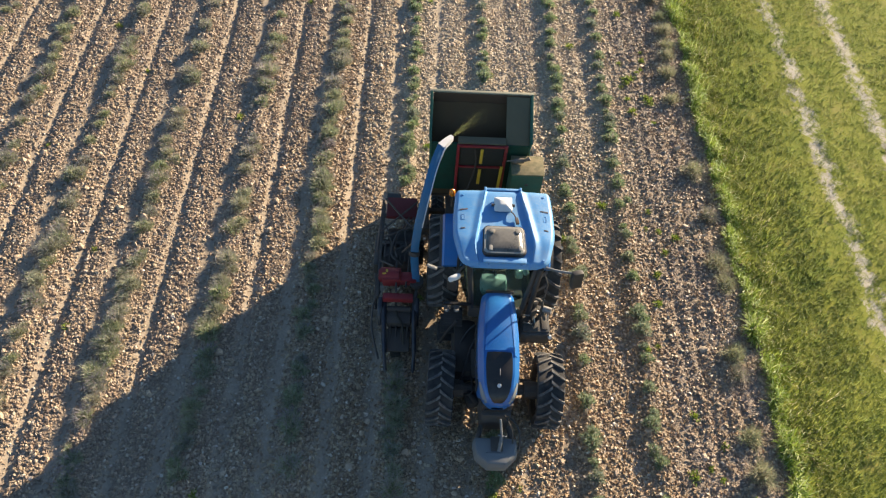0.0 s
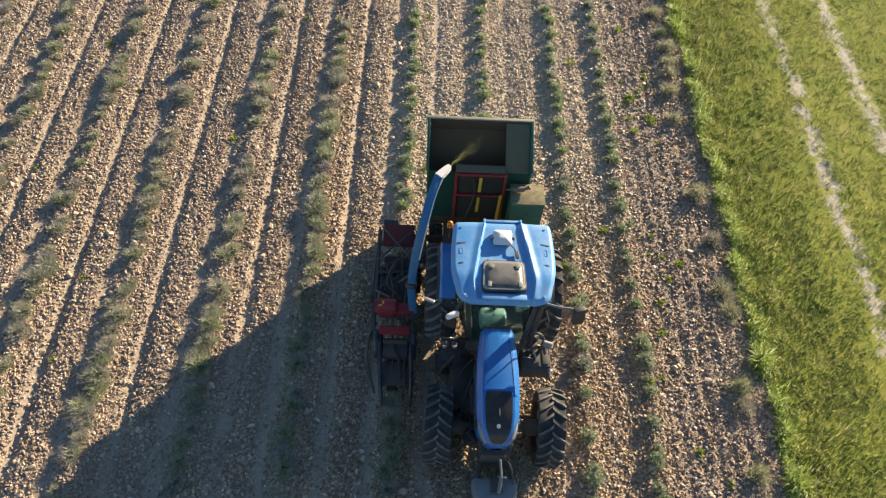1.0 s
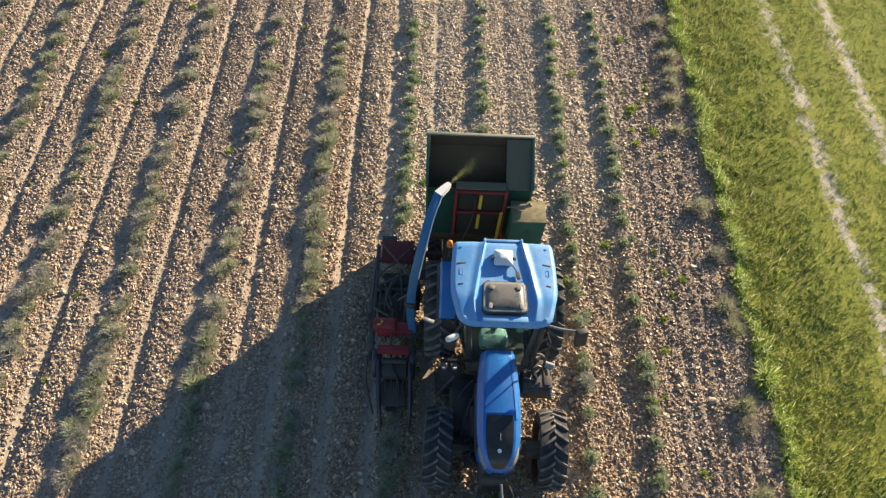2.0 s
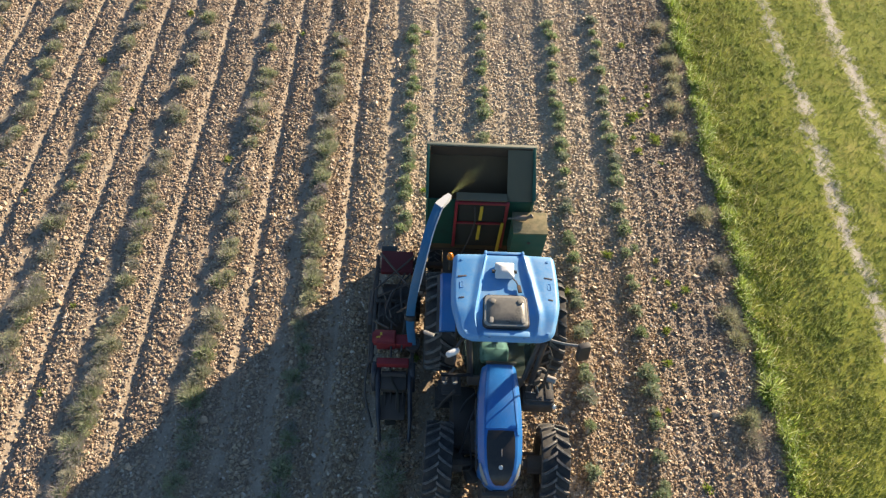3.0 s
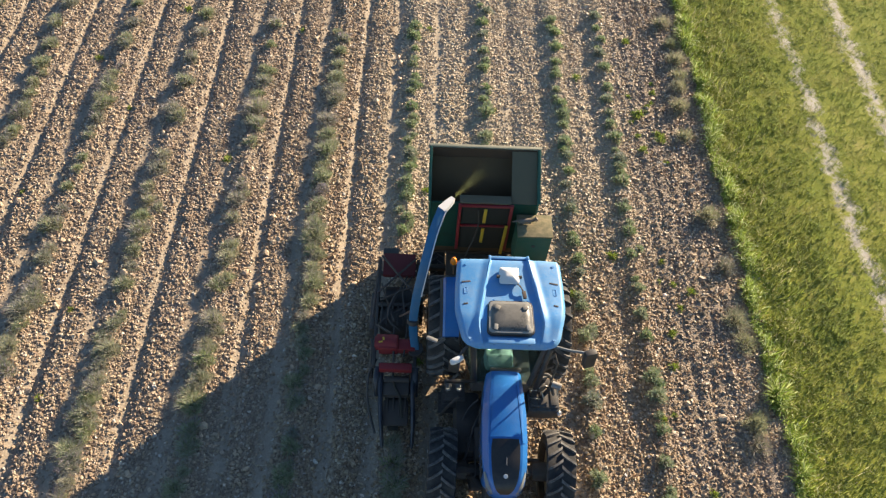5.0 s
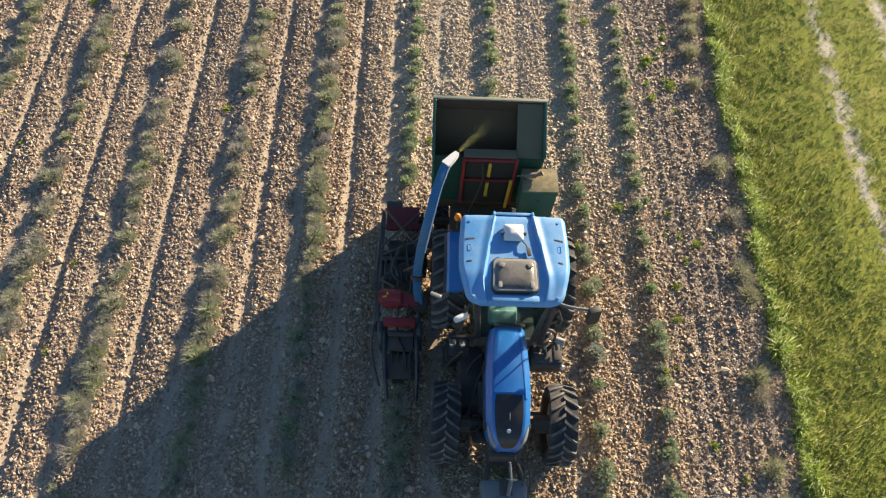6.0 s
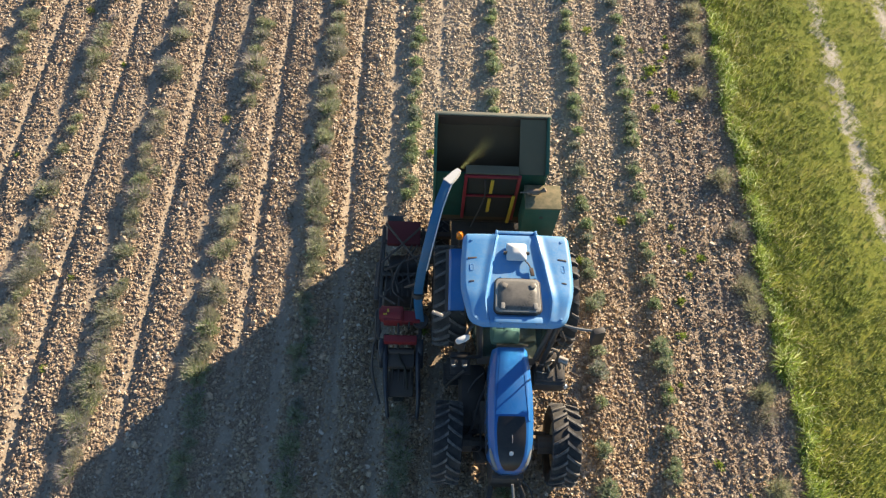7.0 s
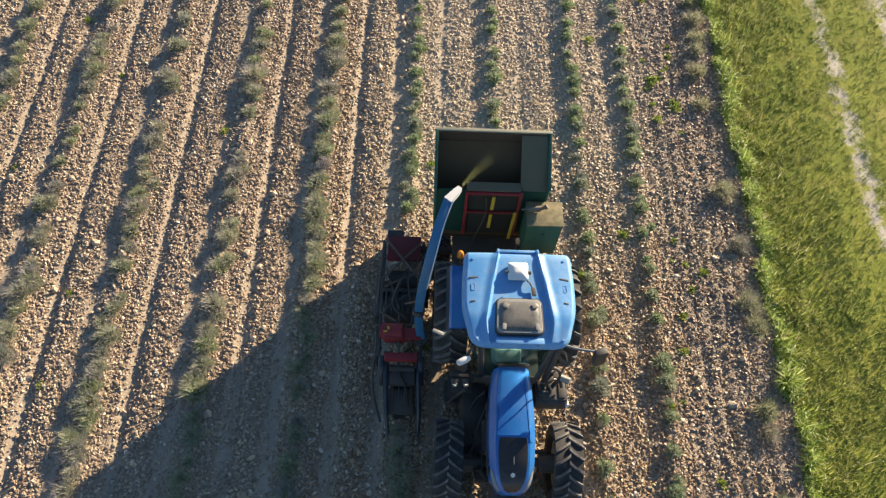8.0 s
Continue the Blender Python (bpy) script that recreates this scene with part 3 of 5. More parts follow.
def meadow():
    x0, y0, y1 = EDGE_X + 0.1, 2.0, 20.2
    n = 150000
    x, y = rng.uniform(x0, 15.4, n), rng.uniform(y0, y1, n)
    lush = 0.5 + 0.5 * np.sin(x * 2.3 + 1.7 * np.sin(y * 1.3)) * np.sin(y * 1.9 + 1.9 * np.sin(x * 1.6 + 2))
    lean = rng.uniform(0.4, 1.4, n)
    long = rng.uniform(0.06, 0.15, n) * (0.6 + 0.6 * lush)
    away = rng.uniform(0, 2 * np.pi, n)
    sure = np.zeros(n, bool)
    # small tufts all over, and denser low ones that stand on the bare lines
    for m, k, spread, tall, onto in ((9000, 9, 0.05, 0.16, False), (210, 80, 0.08, 0.065, True)):
        tx, ty = rng.uniform(x0, 15.4, m), rng.uniform(y0, y1, m)
        if onto:
            tx = np.where(rng.uniform(0, 1, m) < 0.6, 9.62, 11.38) + rng.normal(0, 0.26, m)
        big = rng.gamma(2.5, 0.4, m)
        a, r = rng.uniform(0, 2 * np.pi, (m, k)), spread * rng.uniform(0, 1, (m, k)) ** 0.6 * big[:, None]
        x = np.concatenate([x, (tx[:, None] + r * np.cos(a)).ravel()])
        y = np.concatenate([y, (ty[:, None] + 1.3 * r * np.sin(a)).ravel()])
        lean = np.concatenate([lean, (0.3 + 1.0 * rng.uniform(0, 1, (m, k))).ravel()])
        long = np.concatenate([long, (tall * rng.uniform(0.6, 1.3, (m, k)) * (0.6 + 0.4 * big[:, None])).ravel()])
        away = np.concatenate([away, (a + rng.normal(0, 0.5, (m, k))).ravel()])
        sure = np.concatenate([sure, np.full(m * k, onto)])
    keep = ((rng.uniform(0, 1, len(x)) < bare_share(x, y)) | sure) & (x > edge_line(y) + 0.25 + 0.35 * rng.uniform(0, 1, len(x)))
    keep &= (x < 9.0 + 0.4 * y) | (rng.uniform(0, 1, len(x)) < 0.3)
    x, y, lean, long, away = x[keep], y[keep], lean[keep], long[keep], away[keep]
    k = len(x)
    low = 1.0 - 0.45 * np.clip((x - 8.6) / 0.6, 0, 1)
    length = long * low
    v, f = blades(k, x, y, ground_z(x, y) - 0.005, length, rng.uniform(0.007, 0.014, k) * np.where(length > 0.09, 1.25, 1.0), lean, 0.0, away)
    tagged(solid("meadow_grass", v, f, TURF), "short yellow-green meadow grass with bare wheel lines", "grass", kind="stuff")
    # a fringe of long drooping blades on the very edge, and a band of green and straw blades behind it
    for name, material, n, wide, lo, hi, label in (("edge_grass", COARSE, 15000, 0.14, 0.16, 0.40, "long drooping green grass along the field edge"),
                                                   ("straw_grass", STRAW, 24000, 0.50, 0.14, 0.34, "longer green grass mixed with pale straws")):
        y = rng.uniform(y0, y1, n)
        tuft = np.clip(0.6 + 0.55 * np.sin(y * 2.7 + 1.5 * np.sin(y * 1.1)) * np.sin(y * 6.3), 0.3, 1)
        x = edge_line(y) + np.abs(rng.normal(0, wide, n)) - 0.05
        keep = rng.uniform(0, 1, n) < tuft
        x, y = x[keep], y[keep]
        k = len(x)
        tall = 0.75 + 0.5 * np.sin(y * 4.7 + 2 * np.sin(y)) * np.sin(y * 1.9 + 5 * x + 1)
        v, f = blades(k, x, y, ground_z(x, y) - 0.01, rng.uniform(lo, hi, k) * tall, rng.uniform(0.010, 0.022 if material is COARSE else 0.018, k), rng.uniform(0.3, 1.45, k), droop=material is COARSE)
        tagged(solid(name, v, f, material), label, "grass", kind="stuff")


meadow()


# ---- tractor: local x across, y back from the front axle, z up; it faces -y ----
TX, TY = 1.37, 5.50
tractor = thing("tractor", TX, TY, 0, "blue farm tractor with black bonnet vent, driving on field", "tractor")


def tyre_mesh(bm, r, w, lug_h):
    h = w / 2
    prof = [(-h * 0.55, r * 0.62), (-h * 0.92, r * 0.70), (-h, r * 0.82), (-h * 0.93, r * 0.92), (-h * 0.78, r - lug_h), (0, r - lug_h * 0.75),
            (h * 0.78, r - lug_h), (h * 0.93, r * 0.92), (h, r * 0.82), (h * 0.92, r * 0.70), (h * 0.55, r * 0.62)]
    return lathe(bm, prof, 48)


def lug_mesh(r, w, lug_h, side):
    """One slanted bar of a tread, from the middle to the shoulder."""
    h, rows = w / 2, []
    for j in range(6):
        t = j / 5
        x = side * (-0.02 * w + t * h * 1.0)
        a = 0.03 + 0.62 * w / r * 0.72 * t * (1 - 0.25 * t)
        rr, base = (r, r - lug_h * 1.4) if t < 0.85 else (r * 0.965, r * 0.88)
        half = 0.5 * w * (0.062 + 0.028 * (1 - t)) / r * 1.25
        rows.append([(x, q * math.cos(a + s), q * math.sin(a + s)) for q, s in ((base, -half * 1.3), (rr, -half), (rr, half), (base, half * 1.3))])
    return mesh_of("lug", rings(B(), rows), TREAD, 30)


LUGS = {}


def rim_mesh(bm, r, w, out):
    h = w / 2
    prof = [(-h * 0.56, r * 0.64), (-h * 0.56, r * 0.58), (-h * 0.3, r * 0.54), (h * 0.3, r * 0.54), (h * 0.56, r * 0.58), (h * 0.56, r * 0.64)]
    lathe(bm, prof, 36)
    lathe(bm, [(out * h * 0.05, r * 0.55), (out * h * 0.12, r * 0.3), (out * h * 0.3, r * 0.24), (out * h * 0.34, r * 0.02)], 36)
    for k in range(8):
        a = 2 * math.pi * k / 8
        rod(bm, (out * h * 0.28, r * 0.19 * math.cos(a), r * 0.19 * math.sin(a)), (out * h * 0.42, r * 0.19 * math.cos(a), r * 0.19 * math.sin(a)), 0.018, n=6)
    return bm


def wheel(parent, x, y, r, w, lugs, lug_h, out, name="wheel", rim_mat=RIM, steer=0.0):
    """A tyre with its rim and tread lugs under it."""
    tyre = part(name, tyre_mesh(B(), r, w, lug_h), RUBBER, parent, "dusty black tyre with chevron lugs", pose(x, y, r, 0, 0, steer), smooth=30)
    part("rim", rim_mesh(B(), r, w, out), rim_mat, tyre, "steel rim")
    for side in (-1, 1):
        key = (r, w, side)
        if key not in LUGS:
            LUGS[key] = lug_mesh(r, w, lug_h, side)
        for k in range(lugs):
            ob = new("lug", LUGS[key])
            ob.parent = tyre
            ob.matrix_basis = pose(0, 0, 0, 360 * (k + (0.5 if side > 0 else 0)) / lugs)
    return tyre


for sx in (-1, 1):
    wheel(tractor, sx * 0.965, 0.02, 0.685, 0.48, 20, 0.05, sx, "front_wheel", steer=-2.5)
    wheel(tractor, sx * 0.965, 2.62, 0.92, 0.60, 22, 0.05, sx, "rear_wheel")

def smooth_step(a, b, x):
    k = min(1.0, max(0.0, (x - a) / (b - a)))
    return k * k * (3 - 2 * k)


# bonnet: y, half width, top height
BONNET = ((-0.645, 0.10, 1.49), (-0.625, 0.20, 1.56), (-0.58, 0.265, 1.65), (-0.46, 0.315, 1.77), (-0.22, 0.345, 1.90), (0.1, 0.355, 2.00), (0.5, 0.350, 2.06), (0.9, 0.318, 2.10), (1.18, 0.280, 2.12))


def bonnet_row(y):
    for a, b in zip(BONNET, BONNET[1:]):
        if y <= b[0]:
            k = (y - a[0]) / (b[0] - a[0])
            return a[1] + (b[1] - a[1]) * k, a[2] + (b[2] - a[2]) * k
    return BONNET[-1][1:]


def bonnet_top(x, y):
    w, z = bonnet_row(y)
    u = min(1.0, abs(x) / w)
    return z - 0.05 * u ** 2 - 0.10 * max(0.0, u - 0.72) ** 1.3 / 0.28 ** 1.3


def patch(bm, outline, lift, thick=0.012, n=10):
    """A panel that follows the bonnet's top: outline gives half width by y."""
    top, low = [], []
    for y, wl, wr in outline:
        xs = [wl + (wr - wl) * k / n for k in range(n + 1)]
        top.append([bm.verts.new((x, y, bonnet_top(x, y) + lift)) for x in xs])
        low.append([bm.verts.new((x, y, bonnet_top(x, y) - thick)) for x in xs])
    for i in range(len(top) - 1):
        for k in range(n):
            bm.faces.new((top[i][k], top[i][k + 1], top[i + 1][k + 1], top[i + 1][k]))
        for k in (0, n):
            bm.faces.new((top[i][k], top[i + 1][k], low[i + 1][k], low[i][k]))
    for i in (0, -1):
        for k in range(n):
            bm.faces.new((top[i][k], top[i][k + 1], low[i][k + 1], low[i][k]))
    return bm


def bonnet_shell():
    bm = B()
    loops = []
    ys = [BONNET[0][0] + (BONNET[-1][0] - BONNET[0][0]) * k / 28 for k in range(29)]
    ys[1:1] = [-0.635, -0.61, -0.53]
    for y in sorted(ys):
        w, z = bonnet_row(y)
        arc = [(w * k / 8, y, bonnet_top(w * k / 8, y)) for k in range(-8, 9)]
        k = smooth_step(-0.34, -0.60, y)
        mid, low = z - 0.30 + 0.22 * k, 1.18 + (z - 0.16 - 1.18) * k
        loops.append(arc + [(w * 1.02, y, mid), (w * 0.98, y, low), (-w * 0.98, y, low), (-w * 1.02, y, mid)])
    return rings(bm, loops)


part("bonnet", bonnet_shell(), BLUE, tractor, "glossy blue engine bonnet", smooth=28)
steps = [-0.625, -0.605, -0.57, -0.51, -0.42, -0.28, -0.14, 0.0, 0.10]
part("bonnet_vent", patch(B(), [(y, -w, w) for y, w in zip(steps, (0.06, 0.105, 0.142, 0.175, 0.20, 0.217, 0.224, 0.222, 0.205))], 0.008), GLOSS_BLACK, tractor, "glossy black vent panel")
part("bonnet_panel", patch(B(), [(0.13 + 0.1 * k, -0.245 + 0.008 * k, 0.245 - 0.008 * k) for k in range(11)], 0.010), BLUE, tractor)
for sx in (-1, 1):
    bm = patch(B(), [(0.05 + 0.1 * k, sx * (0.262 - 0.008 * k), sx * (0.30 - 0.0095 * k)) for k in range(11)], 0.016, n=3)
    part("bonnet_crease", bm, BLUE, tractor)
    bm = patch(B(), [(y, sx * a, sx * b) for y, a, b in ((-0.61, 0.180, 0.222), (-0.57, 0.212, 0.266), (-0.50, 0.248, 0.294), (-0.42, 0.278, 0.316), (-0.33, 0.308, 0.330))], 0.016, n=5)
    part("headlight", bm, LAMP, tractor, "clear grey headlight")
    bm = B()
    for k in range(9):
        box(bm, (sx * 0.35, -0.3 + 0.13 * k, 1.52), (0.02, 0.085, 0.34), 0.006)
    part("side_grille", bm, BLACK, tractor, "black slatted side grille")
bm = B()
box(bm, (0, -0.53, 1.30), (0.46, 0.16, 0.36), 0.05)
for k in range(5):
    box(bm, (0, -0.615, 1.18 + 0.06 * k), (0.40, 0.014, 0.02), 0.005)
part("front_grille", bm, BLACK, tractor, "black slatted front grille")
bm = B()
bmesh.ops.create_cone(bm, cap_ends=True, segments=20, radius1=0.035, radius2=0.03, depth=0.014, matrix=pose(0.0, -0.42, bonnet_top(0, -0.42) + 0.012, 26))
part("badge", bm, WHITE, tractor, "small round white badge")
bm = B()
box(bm, (0.01, -0.22, bonnet_top(0, -0.22) + 0.012), (0.012, 0.12, 0.012), 0.003, (10, 0, 0))
part("latch", bm, STEEL, tractor)

# the bonnet sits a little to one side of the axle's middle
for ob in tractor.children:
    if ob.name.split(".")[0] in ("bonnet", "bonnet_vent", "bonnet_panel", "bonnet_crease", "headlight", "side_grille", "front_grille", "badge", "latch"):
        ob.location.x = -0.022

# engine, chassis and axles
bm = B()
box(bm, (0, 0.42, 0.86), (0.56, 1.9, 0.74), 0.04)
box(bm, (0, 2.3, 0.95), (0.62, 1.5, 0.62), 0.05)
# unseen nose and belly boxes, hung low to stop sun passing underneath
box(bm, (0, -0.42, 0.74), (0.52, 0.46, 0.66), 0.05)
box(bm, (0, 0.40, 0.40), (0.40, 1.7, 0.30), 0.08)
part("chassis", bm, OILY, tractor, "dark steel engine and gearbox block")
bm = B()
rod(bm, (-0.8, 0.02, 0.68), (0.8, 0.02, 0.68), 0.095)
for sx in (-1, 1):
    rod(bm, (sx * 0.55, 0.02, 0.68), (sx * 0.86, 0.02, 0.68), 0.16)
    rod(bm, (sx * 0.2, 0.22, 0.66), (sx * 0.7, 0.2, 0.68), 0.035)
part("front_axle", bm, FRAME_BLACK, tractor)
part("rear_axle", rod(B(), (-0.85, 2.62, 0.9), (0.85, 2.62, 0.9), 0.15), FRAME_BLACK, tractor)

# front linkage
for sx in (-1, 1):
    bm = sweep(B(), curve([(sx * 0.24, -0.7, 0.72), (sx * 0.30, -0.95, 0.74), (sx * 0.36, -1.15, 0.62)], 6), 0.045, 8)
    part("lift_arm", bm, FRAME_BLACK, tractor)
bm = B()
rod(bm, (0.06, -0.74, 1.15), (0.09, -0.98, 1.0), 0.022)
rod(bm, (0.09, -0.98, 1.0), (0.05, -1.2, 0.86), 0.032)
rod(bm, (0.02, -0.97, 1.02), (0.17, -0.99, 1.0), 0.015)
part("top_link", bm, CAST, tractor, "grey steel top link rod")
for pts, r in (([(0.2, -0.6, 1.0), (0.36, -0.78, 0.98), (0.42, -0.96, 0.85), (0.40, -1.1, 0.7)], 0.016), ([(0.14, -0.6, 1.05), (0.25, -0.86, 1.06), (0.3, -1.06, 0.8)], 0.013)):
    part("hydraulic_hose", sweep(B(), curve(pts, 8), r, 6), BLACK, tractor)
# front ballast block on the linkage
bm = B()
prof = [(-0.38, -0.93), (0.38, -0.93), (0.40, -1.04), (0.37, -1.25), (0.18, -1.43), (-0.15, -1.43), (-0.36, -1.25), (-0.40, -1.04)]
rings(bm, [[(x * k, -1.15 + (y + 1.15) * k, z) for x, y in prof] for z, k in ((0.42, 0.80), (0.50, 0.95), (0.66, 1.0), (0.80, 0.93), (0.835, 0.86))])
bmesh.ops.bevel(bm, geom=bm.edges[:], offset=0.012, segments=1, affect="EDGES")
weight = part("front_weight", bm, CAST, tractor, "grey cast front ballast block")
part("recess", box(B(), (0.02, -1.06, 0.835), (0.21, 0.26, 0.03), 0.01), FRAME_BLACK, weight)
part("slope", box(B(), (0.02, -1.29, 0.80), (0.40, 0.17, 0.05), 0.02, (20, 0, 0)), CAST, weight)

# cab body
bm = B()
box(bm, (0, 1.95, 1.32), (1.0, 1.45, 0.35), 0.05)
box(bm, (0, 2.62, 1.72), (1.15, 0.25, 0.55), 0.05)
box(bm, (0, 1.26, 1.62), (0.46, 0.10, 0.75), 0.03)
part("cab_floor", bm, FRAME_BLACK, tractor)
PILLARS = {"front": ((0.46, 1.22, 1.55), (0.58, 1.34, 2.88)), "middle": ((0.70, 1.98, 1.4), (0.70, 2.0, 2.88)), "rear": ((0.62, 2.66, 1.9), (0.62, 2.58, 2.88))}
for sx in (-1, 1):
    for a, b in PILLARS.values():
        part("pillar", sweep(B(), [(sx * a[0], a[1], a[2]), (sx * b[0], b[1], b[2])], 0.05 if a[1] < 1.5 else 0.035, 8), BLACK, tractor)


def pane(corners):
    bm = B()
    c = [Vector(p) for p in corners]
    nrm = (c[1] - c[0]).cross(c[2] - c[0]).normalized() * 0.006
    return rings(bm, [[p - nrm for p in c], [p + nrm for p in c]])


panes = [[(-0.44, 1.22, 1.60), (0.44, 1.22, 1.60), (0.56, 1.34, 2.86), (-0.56, 1.34, 2.86)],
         [(-0.58, 2.66, 1.95), (0.58, 2.66, 1.95), (0.58, 2.58, 2.86), (-0.58, 2.58, 2.86)]]
for sx in (-1, 1):
    panes.append([(sx * 0.49, 1.26, 1.5), (sx * 0.69, 1.95, 1.45), (sx * 0.69, 1.96, 2.86), (sx * 0.59, 1.38, 2.86)])
    panes.append([(sx * 0.70, 2.02, 1.7), (sx * 0.64, 2.62, 1.95), (sx * 0.63, 2.55, 2.86), (sx * 0.70, 2.03, 2.86)])
for p in panes:
    ob = part("window", pane(p), GLASS, tractor, "clear cab window", smooth=0)
    ob.visible_shadow = False
bm = B()
box(bm, (-0.08, 1.52, 1.85), (0.48, 0.34, 0.30), 0.10)
box(bm, (-0.08, 1.40, 2.02), (0.42, 0.22, 0.10), 0.045, (18, 0, 0))
part("dashboard", bm, DASH, tractor, "grey-green rounded dashboard")
bm = B()
ring_pts = [(0.18 * math.cos(a), 0.18 * math.sin(a)) for a in [2 * math.pi * k / 24 for k in range(25)]]
sweep(bm, [(-0.05 + x, 1.72 + y * 0.85, 2.12 + y * -0.5) for x, y in ring_pts], 0.016, 6)
rod(bm, (-0.05, 1.72, 2.1), (-0.06, 1.58, 1.9), 0.03)
part("steering_wheel", bm, BLACK, tractor)
bm = B()
box(bm, (0, 2.15, 1.75), (0.5, 0.48, 0.14), 0.05)
box(bm, (0, 2.40, 2.08), (0.48, 0.12, 0.62), 0.05, (-10, 0, 0))
part("driver_seat", bm, SEAT, tractor, "dark grey cloth seat")
bm = B()
box(bm, (0.40, 2.0, 1.85), (0.14, 0.6, 0.16), 0.04)
box(bm, (0.44, 1.62, 2.25), (0.05, 0.22, 0.18), 0.015, (20, 0, 20))
part("armrest_console", bm, DASH, tractor)

# cab roof: back to front along y
ROOF_Y0, ROOF_Y1 = 1.195, 2.74


def roof_half(y):
    t = (y - ROOF_Y0) / (ROOF_Y1 - ROOF_Y0)
    w = 0.865 - 0.03 * smooth_step(0.6, 1.0, t) - 0.115 * smooth_step(0.45, 0.0, t)
    e = min(t, 1 - t) * (ROOF_Y1 - ROOF_Y0)
    r = 0.19 if t < 0.5 else 0.10
    return w - (r - math.sqrt(max(0.0, r * r - (r - min(e, r)) ** 2)))


def roof_shoulder(y):
    t = (y - ROOF_Y0) / (ROOF_Y1 - ROOF_Y0)
    return 0.30 + 0.205 * min(1.0, (1 - t) / 0.75) ** 0.9 - 0.065 * max(0.0, (0.22 - t) / 0.22) ** 1.5


def roof_z(x, y):
    t = (y - ROOF_Y0) / (ROOF_Y1 - ROOF_Y0)
    s, w = roof_shoulder(y), 0.865
    ax = abs(x)
    lobe = 3.074 - 0.03 * ((ax - s) / (w - s)) ** 2 if ax > s else 3.074
    out = max(0.0, ax - s)
    fin = 0.026 * math.exp(-((out / 0.06) ** 1.5)) * smooth_step(s - 0.03, s, ax) * smooth_step(0.0, 0.15, t)
    dip = 0.029 * smooth_step(s, s - 0.04, ax)
    crown = -0.085 * smooth_step(0.34, 0.0, t) - 0.02 * smooth_step(0.9, 1.0, t)
    groove = 0.004 * math.exp(-((ax - s - 0.10) / 0.05) ** 2)
    return lobe + fin - dip - groove + crown + 0.02 * smooth_step(0.5, 0.9, t) * (1 if ax < s else 0.3)


def roof_shell():
    bm = B()
    loops = []
    for k in range(57):
        y = ROOF_Y0 + (ROOF_Y1 - ROOF_Y0) * (0.5 - 0.5 * math.cos(math.pi * k / 56))
        w = roof_half(y)
        e = min(y - ROOF_Y0, ROOF_Y1 - y)
        loop = []
        s = min(roof_shoulder(y), w - 0.03)
        marks = [-w, -w + 0.5 * (w - s), -s - 0.2 * (w - s), -s, -s + 0.045, -0.12, 0.12, s - 0.045, s, s + 0.2 * (w - s), w - 0.5 * (w - s), w]
        cells = (14, 8, 6, 6, 8, 4, 8, 6, 6, 8, 14)
        xs = [a + (b - a) * i / m for a, b, m in zip(marks, marks[1:], cells) for i in range(m)] + [w]
        for x in xs:
            edge = min(w - abs(x), e)
            drop = 0.075 * (1 - min(1.0, edge / 0.07)) ** 2
            loop.append((x, y, roof_z(x, y) - drop))
        loop += [(w, y, 2.90), (w * 0.9, y, 2.86), (-w * 0.9, y, 2.86), (-w, y, 2.90)]
        loops.append(loop)
    return rings(bm, loops)


roof = part("roof", roof_shell(), ROOF_BLUE, tractor, "faded light blue cab roof with moulded fins", smooth=40)


def slab(cx, cy, w, d, z0, z1, r, dome=0.0, taper=0.0):
    """A plate with rounded corners, a slight dome and a narrower back."""
    bm, loops = B(), []
    for z, k in ((z0, 1.0), (z1 - 0.008, 1.0), (z1, 0.975), (z1 + dome * 0.6, 0.7), (z1 + dome, 0.3)):
        loop = []
        for qx, qy, a0 in ((1, 1, 0), (-1, 1, 90), (-1, -1, 180), (1, -1, 270)):
            for j in range(6):
                a = radians(a0 + 18 * j)
                x, y = qx * (w / 2 - r) + r * math.cos(a), qy * (d / 2 - r) + r * math.sin(a)
                loop.append((cx + x * k * (1 - taper * y / d), cy + y * k, z))
        loops.append(loop)
    return rings(bm, loops)


